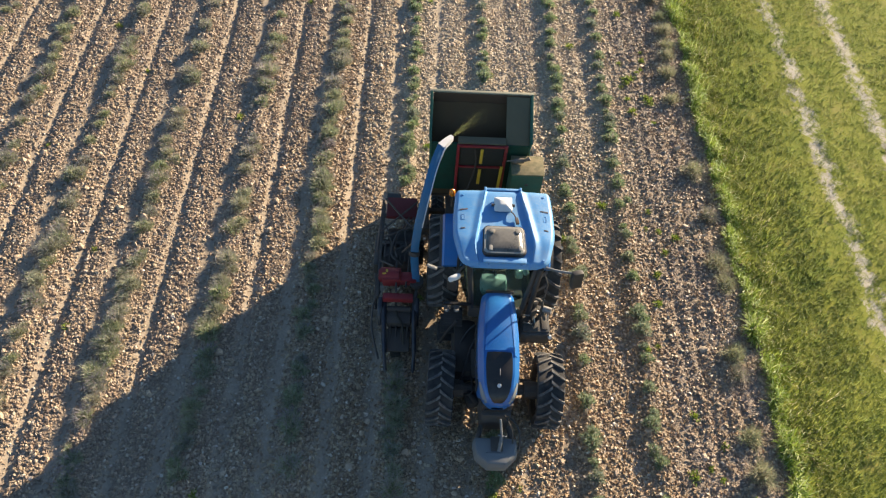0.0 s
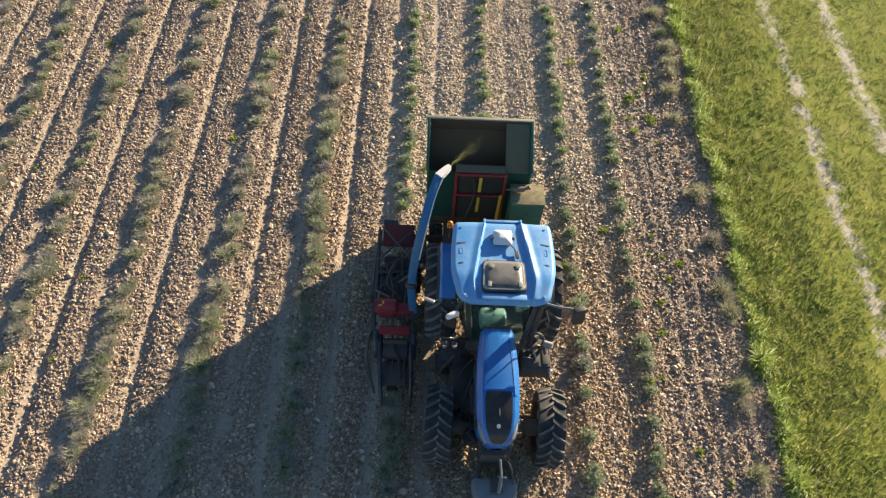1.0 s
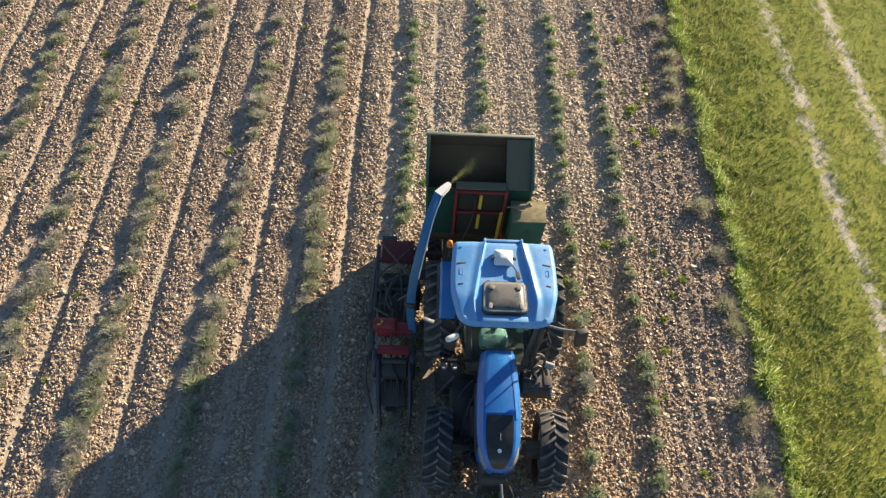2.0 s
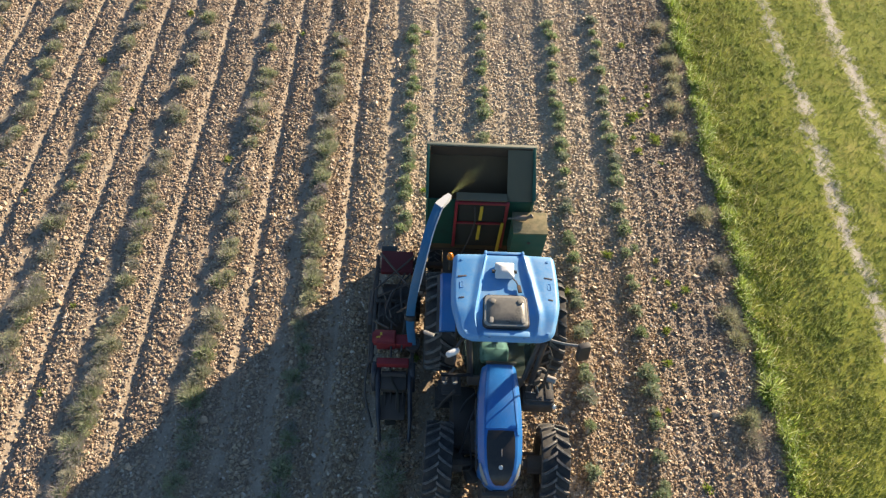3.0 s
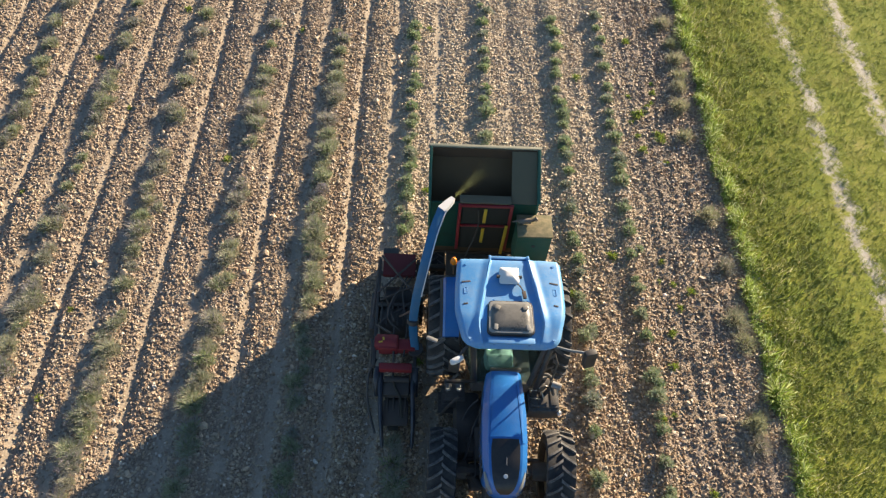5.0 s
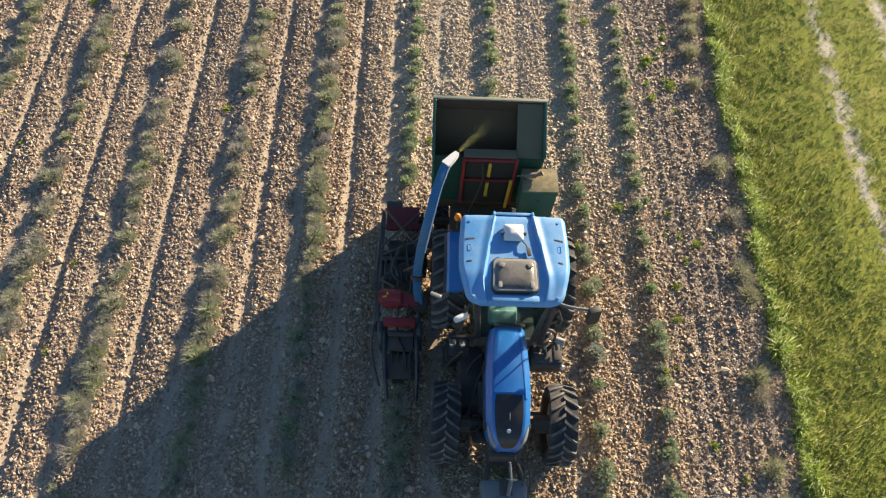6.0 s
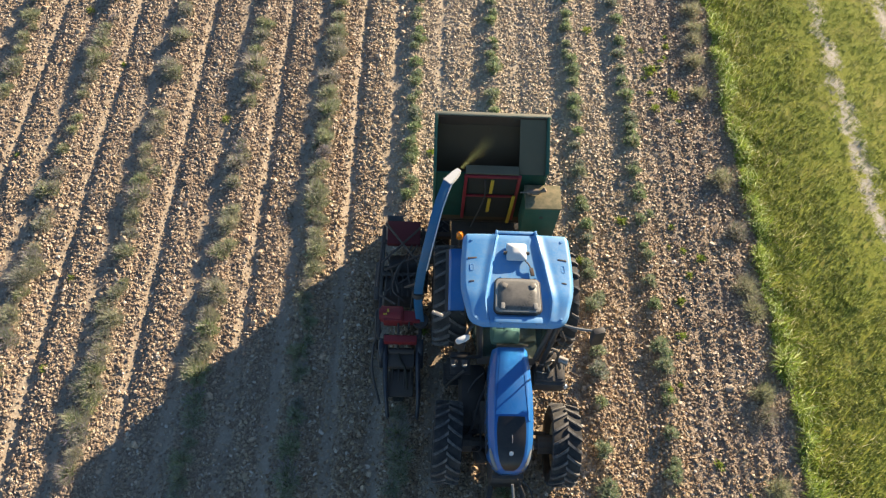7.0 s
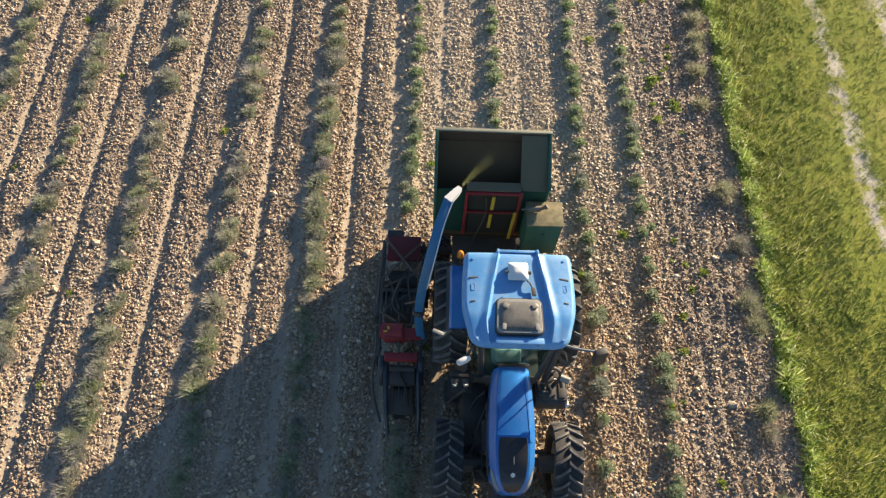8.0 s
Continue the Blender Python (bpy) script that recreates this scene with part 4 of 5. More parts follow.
part("hatch_seal", slab(-0.015, 1.635, 0.715, 0.585, 3.00, 3.07, 0.09, taper=0.06), BLACK, roof, "black hatch seal")
part("roof_hatch", slab(-0.015, 1.635, 0.675, 0.55, 3.04, 3.082, 0.08, 0.012, taper=0.06), HATCH, roof, "dusty pale hatch rim")
part("hatch_pane", slab(-0.015, 1.628, 0.60, 0.475, 3.06, 3.092, 0.08, 0.034, taper=0.06), HATCH_GLASS, roof, "tinted dusty hatch pane")
for sx in (-1, 1):
    bm = B()
    box(bm, (sx * 0.215, 1.78, 3.119), (0.085, 0.075, 0.03), 0.013, (0, 0, 24 * sx))
    part("hatch_hinge", bm, paint("beige_plastic", (0.24, 0.22, 0.185), rough=0.5) if sx < 0 else bpy.data.materials["beige_plastic"], roof)
    bm = box(B(), (sx * 0.245, 1.45, 3.103), (0.06, 0.10, 0.022), 0.010, (0, 0, 6 * sx))
    part("hatch_catch", bm, HATCH, roof)
    for y in (1.93, 1.23):
        bm = B()
        bmesh.ops.create_cone(bm, cap_ends=True, segments=14, radius1=0.024, radius2=0.018, depth=0.02, matrix=pose(sx * 0.27, y, roof_z(0.27, y) + 0.008))
        part("roof_bolt", bm, BLUE, roof)
    for y, x in ((2.26, 0.765), (1.86, 0.775)):
        bm = B()
        box(bm, (sx * (x - 0.07), y, roof_z(x - 0.07, y) - 0.002), (0.14 if y > 2 else 0.075, 0.026, 0.016), 0.004, (0, 3 * sx, -6 * sx))
        part("roof_slot", bm, RUSTY if sx < 0 and y > 2 else BLACK, roof)
    for y, x in ((1.30, 0.64), (2.58, 0.70)):
        bm = B()
        bmesh.ops.create_cone(bm, cap_ends=True, segments=14, radius1=0.026, radius2=0.02, depth=0.018, matrix=pose(sx * x, y, roof_z(x, y) + 0.003))
        part("roof_bolt", bm, ROOF_BLUE, roof)
bm = B()
box(bm, (-0.01, 1.258, 3.005), (0.72, 0.10, 0.06), 0.02)
part("roof_lip", bm, ROOF_BLUE, roof)
bm = B()
box(bm, (0, 2.742, 3.022), (0.60, 0.05, 0.07), 0.012)
for sx in (-1, 1):
    box(bm, (sx * 0.31, 2.725, 3.052), (0.042, 0.08, 0.085), 0.019, (0, 0, 8 * sx))
part("rear_cowl", bm, ROOF_BLUE, roof)
for sx in (-1, 1):
    bm = B()
    for dx, dy, w, d in ((0, 0.055, 0.05, 0.008), (0, -0.055, 0.05, 0.008), (-0.025, 0, 0.008, 0.11), (0.025, 0, 0.008, 0.11)):
        box(bm, (sx * 0.70 + dx, 2.10 + dy, roof_z(0.70, 2.10) + 0.001), (w, d, 0.008), 0.002)
    part("roof_mark", bm, ROOF_BLUE, roof)

# satellite receiver on the roof
rz = roof_z(0, 2.36)
bm = B()
loops = []
for z, k, r in ((0.02, 0.92, 0.03), (0.035, 1.0, 0.03), (0.065, 1.0, 0.03), (0.075, 0.93, 0.03), (0.118, 0.42, 0.02), (0.124, 0.25, 0.015)):
    loop = []
    for qx, qy, a0 in ((1, 1, 0), (-1, 1, 90), (-1, -1, 180), (1, -1, 270)):
        for j in range(4):
            a = radians(a0 + 30 * j)
            loop.append((-0.015 + qx * (0.155 * k - r) + r * math.cos(a), 2.36 + qy * (0.145 * k - r) + r * math.sin(a), rz + z))
    loops.append(loop)
rings(bm, loops)
receiver = part("satellite_receiver", bm, WHITE, tractor, "white boxy satellite receiver")
bm = B()
box(bm, (-0.015, 2.36, rz + 0.012), (0.26, 0.24, 0.045), 0.008)
for sx in (-1, 1):
    rod(bm, (-0.015 + sx * 0.14, 2.34, rz + 0.05), (-0.015 + sx * 0.20, 2.34, rz + 0.05), 0.028, n=10)
part("bracket", bm, FRAME_BLACK, receiver)
bm = sweep(B(), curve([(0.10, 2.24, rz + 0.03), (0.16, 2.16, rz + 0.05), (0.20, 2.09, rz + 0.03)], 6), 0.012, 6)
box(bm, (0.215, 2.03, rz + 0.028), (0.06, 0.13, 0.035), 0.008, (0, 0, 8))
part("plug", bm, RUSTY, receiver)

# amber beacon on its stalk
bm = B()
rod(bm, (-0.885, 2.72, 2.55), (-0.885, 2.72, 2.88), 0.014)
rod(bm, (-0.885, 2.72, 2.86), (-0.885, 2.72, 2.89), 0.055, n=16)
beacon = part("beacon", bm, BLACK, tractor, "amber warning beacon on a stalk")
bm = lathe(B(), [(0.0, 0.052), (0.05, 0.056), (0.10, 0.045), (0.125, 0.02), (0.13, 0.001)], 18)
part("lens", bm, AMBER, beacon, at=pose(-0.885, 2.72, 2.89, 0, -90, 0))

# rear mudguards
for sx in (-1, 1):
    loops = []
    for k in range(15):
        a = radians(51 + 66 * k / 14)
        y, z = 2.62 - math.cos(a) * 1.02, 0.92 + math.sin(a) * 1.04
        loops.append([(sx * 0.62, y, z - 0.02), (sx * 0.64, y, z + 0.02), (sx * 0.97, y, z), (sx * 1.02, y, z - 0.05), (sx * 0.99, y, z - 0.06), (sx * 0.64, y, z - 0.02)])
    guard = part("mudguard", rings(B(), loops), BLUE, tractor, "blue rear mudguard")
    lips = [[(x + sx * dx, y, z + dz) for dx, dz in ((-0.015, 0.012), (0.045, -0.012), (0.04, -0.028), (-0.015, -0.005))] for (x, y, z) in (loop[3] for loop in loops)]
    part("mudguard_edge", rings(B(), lips), BLACK, guard, "black rubber edge strip")
    if sx > 0:
        continue
    bm = B()
    box(bm, (sx * 1.19, 1.82, 1.90), (0.20, 0.065, 0.05), 0.022, (0, 0, -22))
    rod(bm, (sx * 1.15, 1.82, 1.88), (sx * 0.98, 1.98, 1.66), 0.015)
    part("marker_lamp", bm, paint("grey_lamp", (0.30, 0.29, 0.28), rough=0.4), guard, "pale grey marker lamp")

# mirrors
MIRROR = {1: (1.215, 1.185, 2.70), -1: (-0.86, 0.98, 2.80)}
for sx, (mx, my, mz) in MIRROR.items():
    bm = sweep(B(), curve([(sx * 0.60, 1.32, 2.80), (sx * (abs(mx) * 0.5 + 0.3), 0.5 * (1.32 + my), mz + (0.07 if sx > 0 else 0.08)), (mx - sx * 0.06, my + 0.04, mz + 0.06)], 6), 0.022, 8)
    arm = part("mirror_arm", bm, CAST if sx > 0 else BLACK, tractor)
    bm = B()
    if sx > 0:
        box(bm, (mx + 0.03, my, mz - 0.06), (0.20, 0.12, 0.38), 0.045, (-8, 0, 14))
        part("mirror", bm, BLACK, arm, "black rear-view mirror")
    else:
        box(bm, (mx, my, mz - 0.12), (0.17, 0.09, 0.30), 0.035, (0, 0, -20))
        part("mirror", bm, BLACK, arm, "black rear-view mirror")
        bm = B()
        sweep(bm, [(mx + 0.03 + t * 0.10, my + 0.02 + t * 0.055, mz + 0.045) for t in (-1.0, -0.93, -0.75, -0.4, 0.2, 0.7, 0.92, 1.0)], [0.012, 0.034, 0.046, 0.052, 0.055, 0.048, 0.03, 0.008], 12)
        part("mirror_cap", bm, WHITE, arm, "white work lamp cap")

# lamps by the bonnet's root
for x in (-0.91, -0.74):
    bm = B()
    rod(bm, (x, 1.04, 1.86), (x, 0.95, 1.83), 0.062, 0.05, 16)
    ob = part("work_lamp", bm, BLACK, tractor)
    part("lens", rod(B(), (x, 0.965, 1.88), (x, 0.945, 1.845), 0.042, 0.035, n=16), paint("dull_lens", (0.20, 0.21, 0.21), rough=0.2) if x < -0.8 else bpy.data.materials["dull_lens"], ob)
part("lamp_bracket", box(B(), (-0.72, 1.12, 1.80), (0.5, 0.05, 0.05), 0.01), GLOSS_BLACK, tractor)

# fuel tank, dark fill shapes and fittings
bm = B()
box(bm, (0.75, 1.10, 0.99), (0.56, 0.42, 0.34), 0.06)
box(bm, (0.76, 1.12, 1.17), (0.50, 0.34, 0.05), 0.015)
tank = part("fuel_tank", bm, GREY_PLASTIC, tractor, "black fuel tank with a ribbed lid")
for k in range(3):
    part("rib", box(B(), (0.58 + 0.17 * k, 1.12, 1.20), (0.11, 0.26, 0.022), 0.008), GREY_PLASTIC, tank)
part("tank_cap", rod(B(), (1.0, 0.93, 1.08), (1.03, 0.88, 1.10), 0.038, n=14), WHITE, tank, "white filler cap")
# dark boxes, tanks and pipes added to fill the shaded gap beside the bonnet
bm = B()
box(bm, (-0.52, 0.80, 0.66), (0.46, 1.14, 0.42), 0.15)
box(bm, (-0.44, 0.42, 0.78), (0.26, 0.30, 0.30), 0.10, (12, 0, 14))
part("battery_box", bm, GRIMY, tractor)
for a, b, r in (((-0.66, 0.18, 0.62), (-0.66, 1.16, 0.64), 0.11), ((-0.34, 0.12, 0.98), (-0.36, 0.62, 1.0), 0.075)):
    bm = rod(B(), a, b, r, n=18)
    part("air_tank", bm, GRIMY, tractor)
for pts, r in (([(-0.30, 0.9, 1.12), (-0.44, 0.62, 1.02), (-0.56, 0.22, 0.86), (-0.66, 0.06, 0.72)], 0.022), ([(-0.30, 0.5, 1.05), (-0.42, 0.3, 0.9), (-0.40, -0.1, 0.8), (-0.58, -0.12, 0.7)], 0.018),
               ([(-0.36, 1.1, 1.1), (-0.52, 0.98, 0.95), (-0.66, 0.7, 0.8), (-0.70, 0.3, 0.7)], 0.016)):
    part("pipe", sweep(B(), curve(pts, 8), r, 6), BLACK, tractor)
bm = B()
box(bm, (-0.40, -0.06, 0.56), (0.26, 0.46, 0.26), 0.11, (0, 0, 10))
rod(bm, (-0.30, -0.3, 0.75), (-0.62, 0.22, 0.62), 0.05)
rod(bm, (-0.28, 0.3, 0.7), (-0.70, 0.12, 0.62), 0.045)
part("axle_bracket", bm, GRIMY, tractor)
# unseen steps to the cab, added to darken the shaded ground there
for k, z in enumerate((0.48, 0.78, 1.06)):
    bm = B()
    box(bm, (-0.86 + 0.05 * k, 1.28, z), (0.34, 0.40, 0.035), 0.012)
    for e in range(4):
        box(bm, (-0.86 + 0.05 * k, 1.14 + 0.09 * e, z + 0.022), (0.30, 0.022, 0.014), 0.004)
    part("cab_step", bm, GRIMY, tractor, "unseen black cab step added to deepen the shade")
for y in (1.07, 1.49):
    part("step_rail", sweep(B(), [(-0.98, y, 0.42), (-0.88, y, 0.8), (-0.70, y, 1.3)], 0.028, 6), GRIMY, tractor)
part("screen_seal", box(B(), (0, 1.20, 2.12), (0.50, 0.05, 0.06), 0.02), GLOSS_BLACK, tractor, "black rubber seal below the windscreen")
bm = B()
rod(bm, (0.70, 1.30, 1.2), (0.70, 1.30, 1.66), 0.05)
rod(bm, (0.80, 1.22, 1.2), (0.88, 1.22, 1.55), 0.035)
sweep(bm, curve([(0.60, 1.30, 1.3), (0.64, 1.30, 1.72), (0.80, 1.28, 1.70), (0.90, 1.15, 1.3)], 8), 0.028, 8)
box(bm, (0.66, 1.22, 1.45), (0.14, 0.12, 0.2), 0.02, (0, 0, 25))
box(bm, (0.80, 1.32, 1.35), (0.3, 0.12, 0.12), 0.02, (0, 0, -15))
part("filter_housing", bm, FRAME_BLACK, tractor, "black filter housing with hoses")
for a, b, r in (((0.84, 1.20, 1.60), (0.98, 1.14, 1.62), 0.06), ((0.70, 1.30, 1.66), (0.70, 1.30, 1.71), 0.052), ((0.95, 1.05, 1.12), (0.99, 1.04, 1.14), 0.04)):
    part("filter_cap", rod(B(), a, b, r, n=14), STEEL, tractor, "bright steel cap")
bm = B()
rod(bm, (0.585, 1.20, 1.35), (0.635, 1.28, 2.78), 0.045, n=16)
part("exhaust_pipe", bm, BLACK, tractor, "dull black exhaust pipe beside the cab")
part("hand_rail", sweep(B(), [(0.80, 1.22, 1.25), (0.80, 1.19, 1.4), (0.80, 1.20, 2.4), (0.72, 1.26, 2.62)], 0.013, 6), FRAME_BLACK, tractor, "thin dark hand rail")
for pts in ([(0.50, 1.24, 1.28), (0.58, 1.16, 1.42), (0.68, 1.18, 1.36), (0.74, 1.10, 1.24)], [(0.60, 1.30, 1.40), (0.70, 1.20, 1.52), (0.80, 1.22, 1.44), (0.92, 1.14, 1.26)],
            [(0.52, 1.10, 1.24), (0.60, 1.06, 1.31), (0.68, 1.08, 1.24)], [(0.84, 1.34, 1.32), (0.94, 1.26, 1.42), (0.98, 1.14, 1.28)]):
    part("pipe", sweep(B(), curve(pts, 8), 0.014, 6), STEEL, tractor, "bare bent steel pipe")


# ---- lavender harvester on the tractor's side ----
harv = thing("lavender_harvester", -0.42, 7.6, 0, "dark red side-mounted lavender harvester with blue spout", "harvester")


def hl(x, y, z):
    return (x + 0.42, y - 7.6, z)


bm = B()
box(bm, hl(-0.46, 9.38, 0.92), (0.62, 0.48, 0.10), 0.02)
box(bm, hl(-0.46, 9.62, 0.68), (0.62, 0.06, 0.55), 0.015)
part("rear_deck", bm, DARK_RED, harv, "worn dark red deck plate")
bm = B()
box(bm, hl(-0.64, 9.74, 0.84), (0.30, 0.14, 0.12), 0.02)
part("tool_box", bm, BLACK, harv)
for x in (-0.84, -0.10):
    part("side_beam", box(B(), hl(x, 8.45, 0.78), (0.06, 2.3, 0.12), 0.015), FRAME_BLACK, harv)
for y in (9.25, 8.55, 7.75):
    part("cross_beam", box(B(), hl(-0.46, y, 0.84), (0.74, 0.07, 0.08), 0.012), FRAME_BLACK, harv)
for a, b in (((-0.80, 9.52, 1.06), (-0.12, 8.62, 1.10)), ((-0.14, 9.46, 1.06), (-0.84, 8.66, 1.10)), ((-0.78, 8.52, 1.08), (-0.12, 8.84, 1.12)), ((-0.84, 9.5, 1.03), (-0.90, 8.2, 1.03))):
    part("brace", sweep(B(), [hl(*a), hl(*b)], 0.022, 6), RUSTY, harv, "rusty steel brace")
bm = B()
rod(bm, hl(-0.78, 8.35, 0.55), hl(-0.16, 8.35, 0.55), 0.30, n=20)
rod(bm, hl(-0.72, 8.9, 0.5), hl(-0.2, 8.9, 0.5), 0.22, n=20)
part("chopper_drum", bm, FRAME_BLACK, harv, "dark steel chopper drum")
part("hose", sweep(B(), curve([hl(-0.3, 8.8, 1.0), hl(-0.5, 8.6, 1.15), hl(-0.62, 8.2, 1.0), hl(-0.4, 7.95, 0.95)], 8), 0.02, 6), FRAME_BLACK, harv)
part("hose", sweep(B(), curve([hl(-0.2, 9.1, 1.0), hl(-0.36, 8.7, 1.1), hl(-0.3, 8.2, 1.0)], 8), 0.016, 6), FRAME_BLACK, harv)
part("side_guard", box(B(), hl(-0.92, 8.45, 0.62), (0.10, 0.8, 0.35), 0.03), FRAME_BLACK, harv)
for k in range(7):
    part("guard_bar", box(B(), hl(-0.75 + 0.1 * k, 8.35, 0.86), (0.03, 0.5, 0.04), 0.006), FRAME_BLACK, harv)
for a, b, r in (((-0.78, 8.95, 0.95), (-0.5, 8.1, 1.02), 0.02), ((-0.3, 9.1, 1.0), (-0.62, 8.35, 0.98), 0.015), ((-0.2, 8.5, 1.05), (-0.75, 8.15, 0.95), 0.018),
                ((-0.5, 8.0, 1.0), (-0.48, 7.3, 1.0), 0.02), ((-0.25, 8.2, 1.0), (-0.3, 7.4, 1.02), 0.016), ((-0.85, 8.1, 0.9), (-0.55, 7.85, 1.05), 0.022), ((-0.9, 7.9, 0.7), (-0.88, 7.2, 0.5), 0.03)):
    part("linkage_rod", sweep(B(), [hl(*a), hl(*b)], r, 6), FRAME_BLACK, harv)
bm = B()
box(bm, hl(-0.58, 7.66, 0.98), (0.36, 0.30, 0.26), 0.05)
rod(bm, hl(-0.80, 7.68, 1.02), hl(-0.44, 7.66, 1.02), 0.145, n=24)
rod(bm, hl(-0.83, 7.68, 1.02), hl(-0.80, 7.68, 1.02), 0.10, n=20)
box(bm, hl(-0.26, 7.64, 0.96), (0.32, 0.22, 0.18), 0.04)
part("gear_case", bm, CASE_RED, harv, "bright red gear case")
bm = B()
for k in range(2):
    box(bm, hl(-0.72 + 0.05 * k, 7.62 + 0.06 * k, 1.155 + 0.008 * k), (0.035 if k else 0.07, 0.06 if k else 0.03, 0.01), 0.0, (24 - 20 * k, 0, 8))
part("warning_label", bm, YELLOW, harv, "small yellow warning label")
part("front_bar", box(B(), hl(-0.44, 7.24, 0.90), (0.58, 0.14, 0.14), 0.03), CASE_RED, harv)
for x in (-0.70, -0.12):
    bm = B()
    sweep(bm, curve([hl(x, 7.4, 0.75), hl(x, 6.9, 0.62), hl(x * 0.98 + 0.02, 6.4, 0.34), hl(x * 0.9, 6.05, 0.10)], 8), [0.05] * 9 + [0.045] * 8 + [0.035] * 7 + [0.015], 8)
    part("divider", bm, paint("worn_blue_steel", (0.012, 0.018, 0.030), amount=0.2, rough=0.3) if x < -0.5 else bpy.data.materials["worn_blue_steel"], harv, "dark worn crop divider")
bm = B()
box(bm, hl(-0.42, 6.92, 0.30), (0.40, 0.58, 0.10), 0.045, (20, 0, 4))
box(bm, hl(-0.47, 6.52, 0.20), (0.20, 0.34, 0.08), 0.035, (16, 0, 8))
box(bm, hl(-0.27, 6.60, 0.22), (0.12, 0.30, 0.08), 0.035, (16, 0, -6))
for k in range(3):
    rod(bm, hl(-0.60, 7.1 - 0.28 * k, 0.44 - 0.11 * k), hl(-0.22, 7.06 - 0.28 * k, 0.45 - 0.11 * k), 0.028, n=8)
sweep(bm, curve([hl(-0.5, 7.3, 0.85), hl(-0.45, 7.0, 0.7), hl(-0.34, 6.8, 0.62), hl(-0.3, 6.5, 0.4)], 6), 0.02, 6)
for x, turn in ((-0.76, 8), (-0.08, -8)):
    plate = sweep(B(), curve([hl(x, 7.30, 0.80), hl(x * 1.03, 7.12, 0.74), hl(x * 1.02, 6.98, 0.58), hl(x, 6.9, 0.42)], 6), 0.05, 8, 0.35)
    part("skid_plate", plate, bpy.data.materials["worn_blue_steel"], harv, "dark blue bent skid plate")
body = B()
box(body, hl(-0.42, 7.02, 0.52), (0.50, 0.34, 0.30), 0.09, (12, 0, 0))
rod(body, hl(-0.64, 7.10, 0.72), hl(-0.20, 7.10, 0.72), 0.055, n=14)
box(body, hl(-0.42, 6.62, 0.34), (0.46, 0.46, 0.10), 0.045, (16, 0, 0))
part("header_body", body, GRIMY, harv, "dark greasy header body")
belt = part("gathering_belt", bm, SCREEN, harv)
for k in range(4):
    bm = sweep(B(), curve([hl(-0.60 + 0.12 * k, 7.2, 0.58), hl(-0.57 + 0.11 * k, 6.9 - 0.03 * k, 0.50), hl(-0.56 + 0.10 * k, 6.45 + 0.05 * (k % 2), 0.30)], 6), 0.018, 6)
    part("gathering_finger", bm, GRIMY, belt)
bm = sweep(B(), curve([hl(-0.80, 7.5, 0.70), hl(-0.92, 7.25, 0.6), hl(-0.93, 6.8, 0.42), hl(-0.78, 6.3, 0.15)], 8), 0.022, 8)
part("outer_guard", bm, FRAME_BLACK, harv, "dark bent outer guard tube")
for x in (-0.78, -0.06):
    wheel(harv, x + 0.42, 8.75 - 7.6, 0.26, 0.16, 12, 0.015, 1 if x > -0.4 else -1, "support_wheel", rim_mat=DARK_RED)
bm = B()
box(bm, hl(0.20, 8.9, 0.85), (0.75, 0.14, 0.14), 0.02)
box(bm, hl(0.15, 9.45, 0.80), (0.85, 0.10, 0.12), 0.02)
box(bm, hl(0.05, 9.2, 0.95), (0.10, 0.7, 0.10), 0.02)
part("mounting_frame", bm, DUSTY_FRAME, harv, "dark steel mounting frame")

# blower spout: rises, bends back and over the trailer
SPOUT = [(-0.10, 7.60, 0.95), (-0.14, 7.70, 1.35), (-0.15, 7.79, 1.7), (-0.11, 7.93, 2.15), (-0.04, 8.10, 2.55), (0.04, 8.34, 2.85), (0.14, 8.67, 3.10), (0.27, 9.02, 3.25)]
line = curve([hl(*p) for p in SPOUT], 8)
loops = []
for i, p in enumerate(line):
    d = (line[min(i + 1, len(line) - 1)] - line[max(i - 1, 0)]).normalized()
    side = Vector((1, 0, 0)) - d * d.x
    side.normalize()
    up = side.cross(d)
    w, h = 0.072 + 0.006 * i / len(line), 0.045
    loops.append([p + side * a * w + up * b * h for a, b in ((-1, -0.8), (-0.8, -1), (0.8, -1), (1, -0.8), (1, 0.8), (0.8, 1), (-0.8, 1), (-1, 0.8))])
spout = part("spout", rings(B(), loops), SPOUT_BLUE, harv, "curved blue blower spout")
bm = B()
strip = []
for i, p in list(enumerate(line))[26:]:
    d = (line[min(i + 1, len(line) - 1)] - line[max(i - 1, 0)]).normalized()
    side = Vector((1, 0, 0)) - d * d.x
    side.normalize()
    up = side.cross(d)
    w, h = 0.072 + 0.006 * i / len(line), 0.045
    strip.append([p + side * (w + a) + up * (b + h * 0.9) for a, b in ((-0.012, 0.0), (0.008, 0.0), (0.008, 0.012), (-0.012, 0.012))])
part("edge_strip", rings(bm, strip), WHITE, spout, "pale worn metal edge strip")
a, b = Vector(line[-1]), Vector(hl(0.455, 9.25, 3.25))
d = (b - a).normalized()
side = Vector((1, 0, 0)) - d * d.x
side.normalize()
up = side.cross(d)
part("nozzle", rings(B(), [[p + side * x * w + up * z * 0.05 for x, z in ((-1, -1), (1, -1), (1, 1), (-1, 1))] for p, w in ((a - d * 0.02, 0.072), (b - d * 0.09, 0.056), (b, 0.036))]), WHITE, spout, "pale metal deflector")
part("joint_band", rod(B(), hl(-0.155, 7.77, 1.62), hl(-0.15, 7.80, 1.70), 0.105, n=16), FRAME_BLACK, spout)
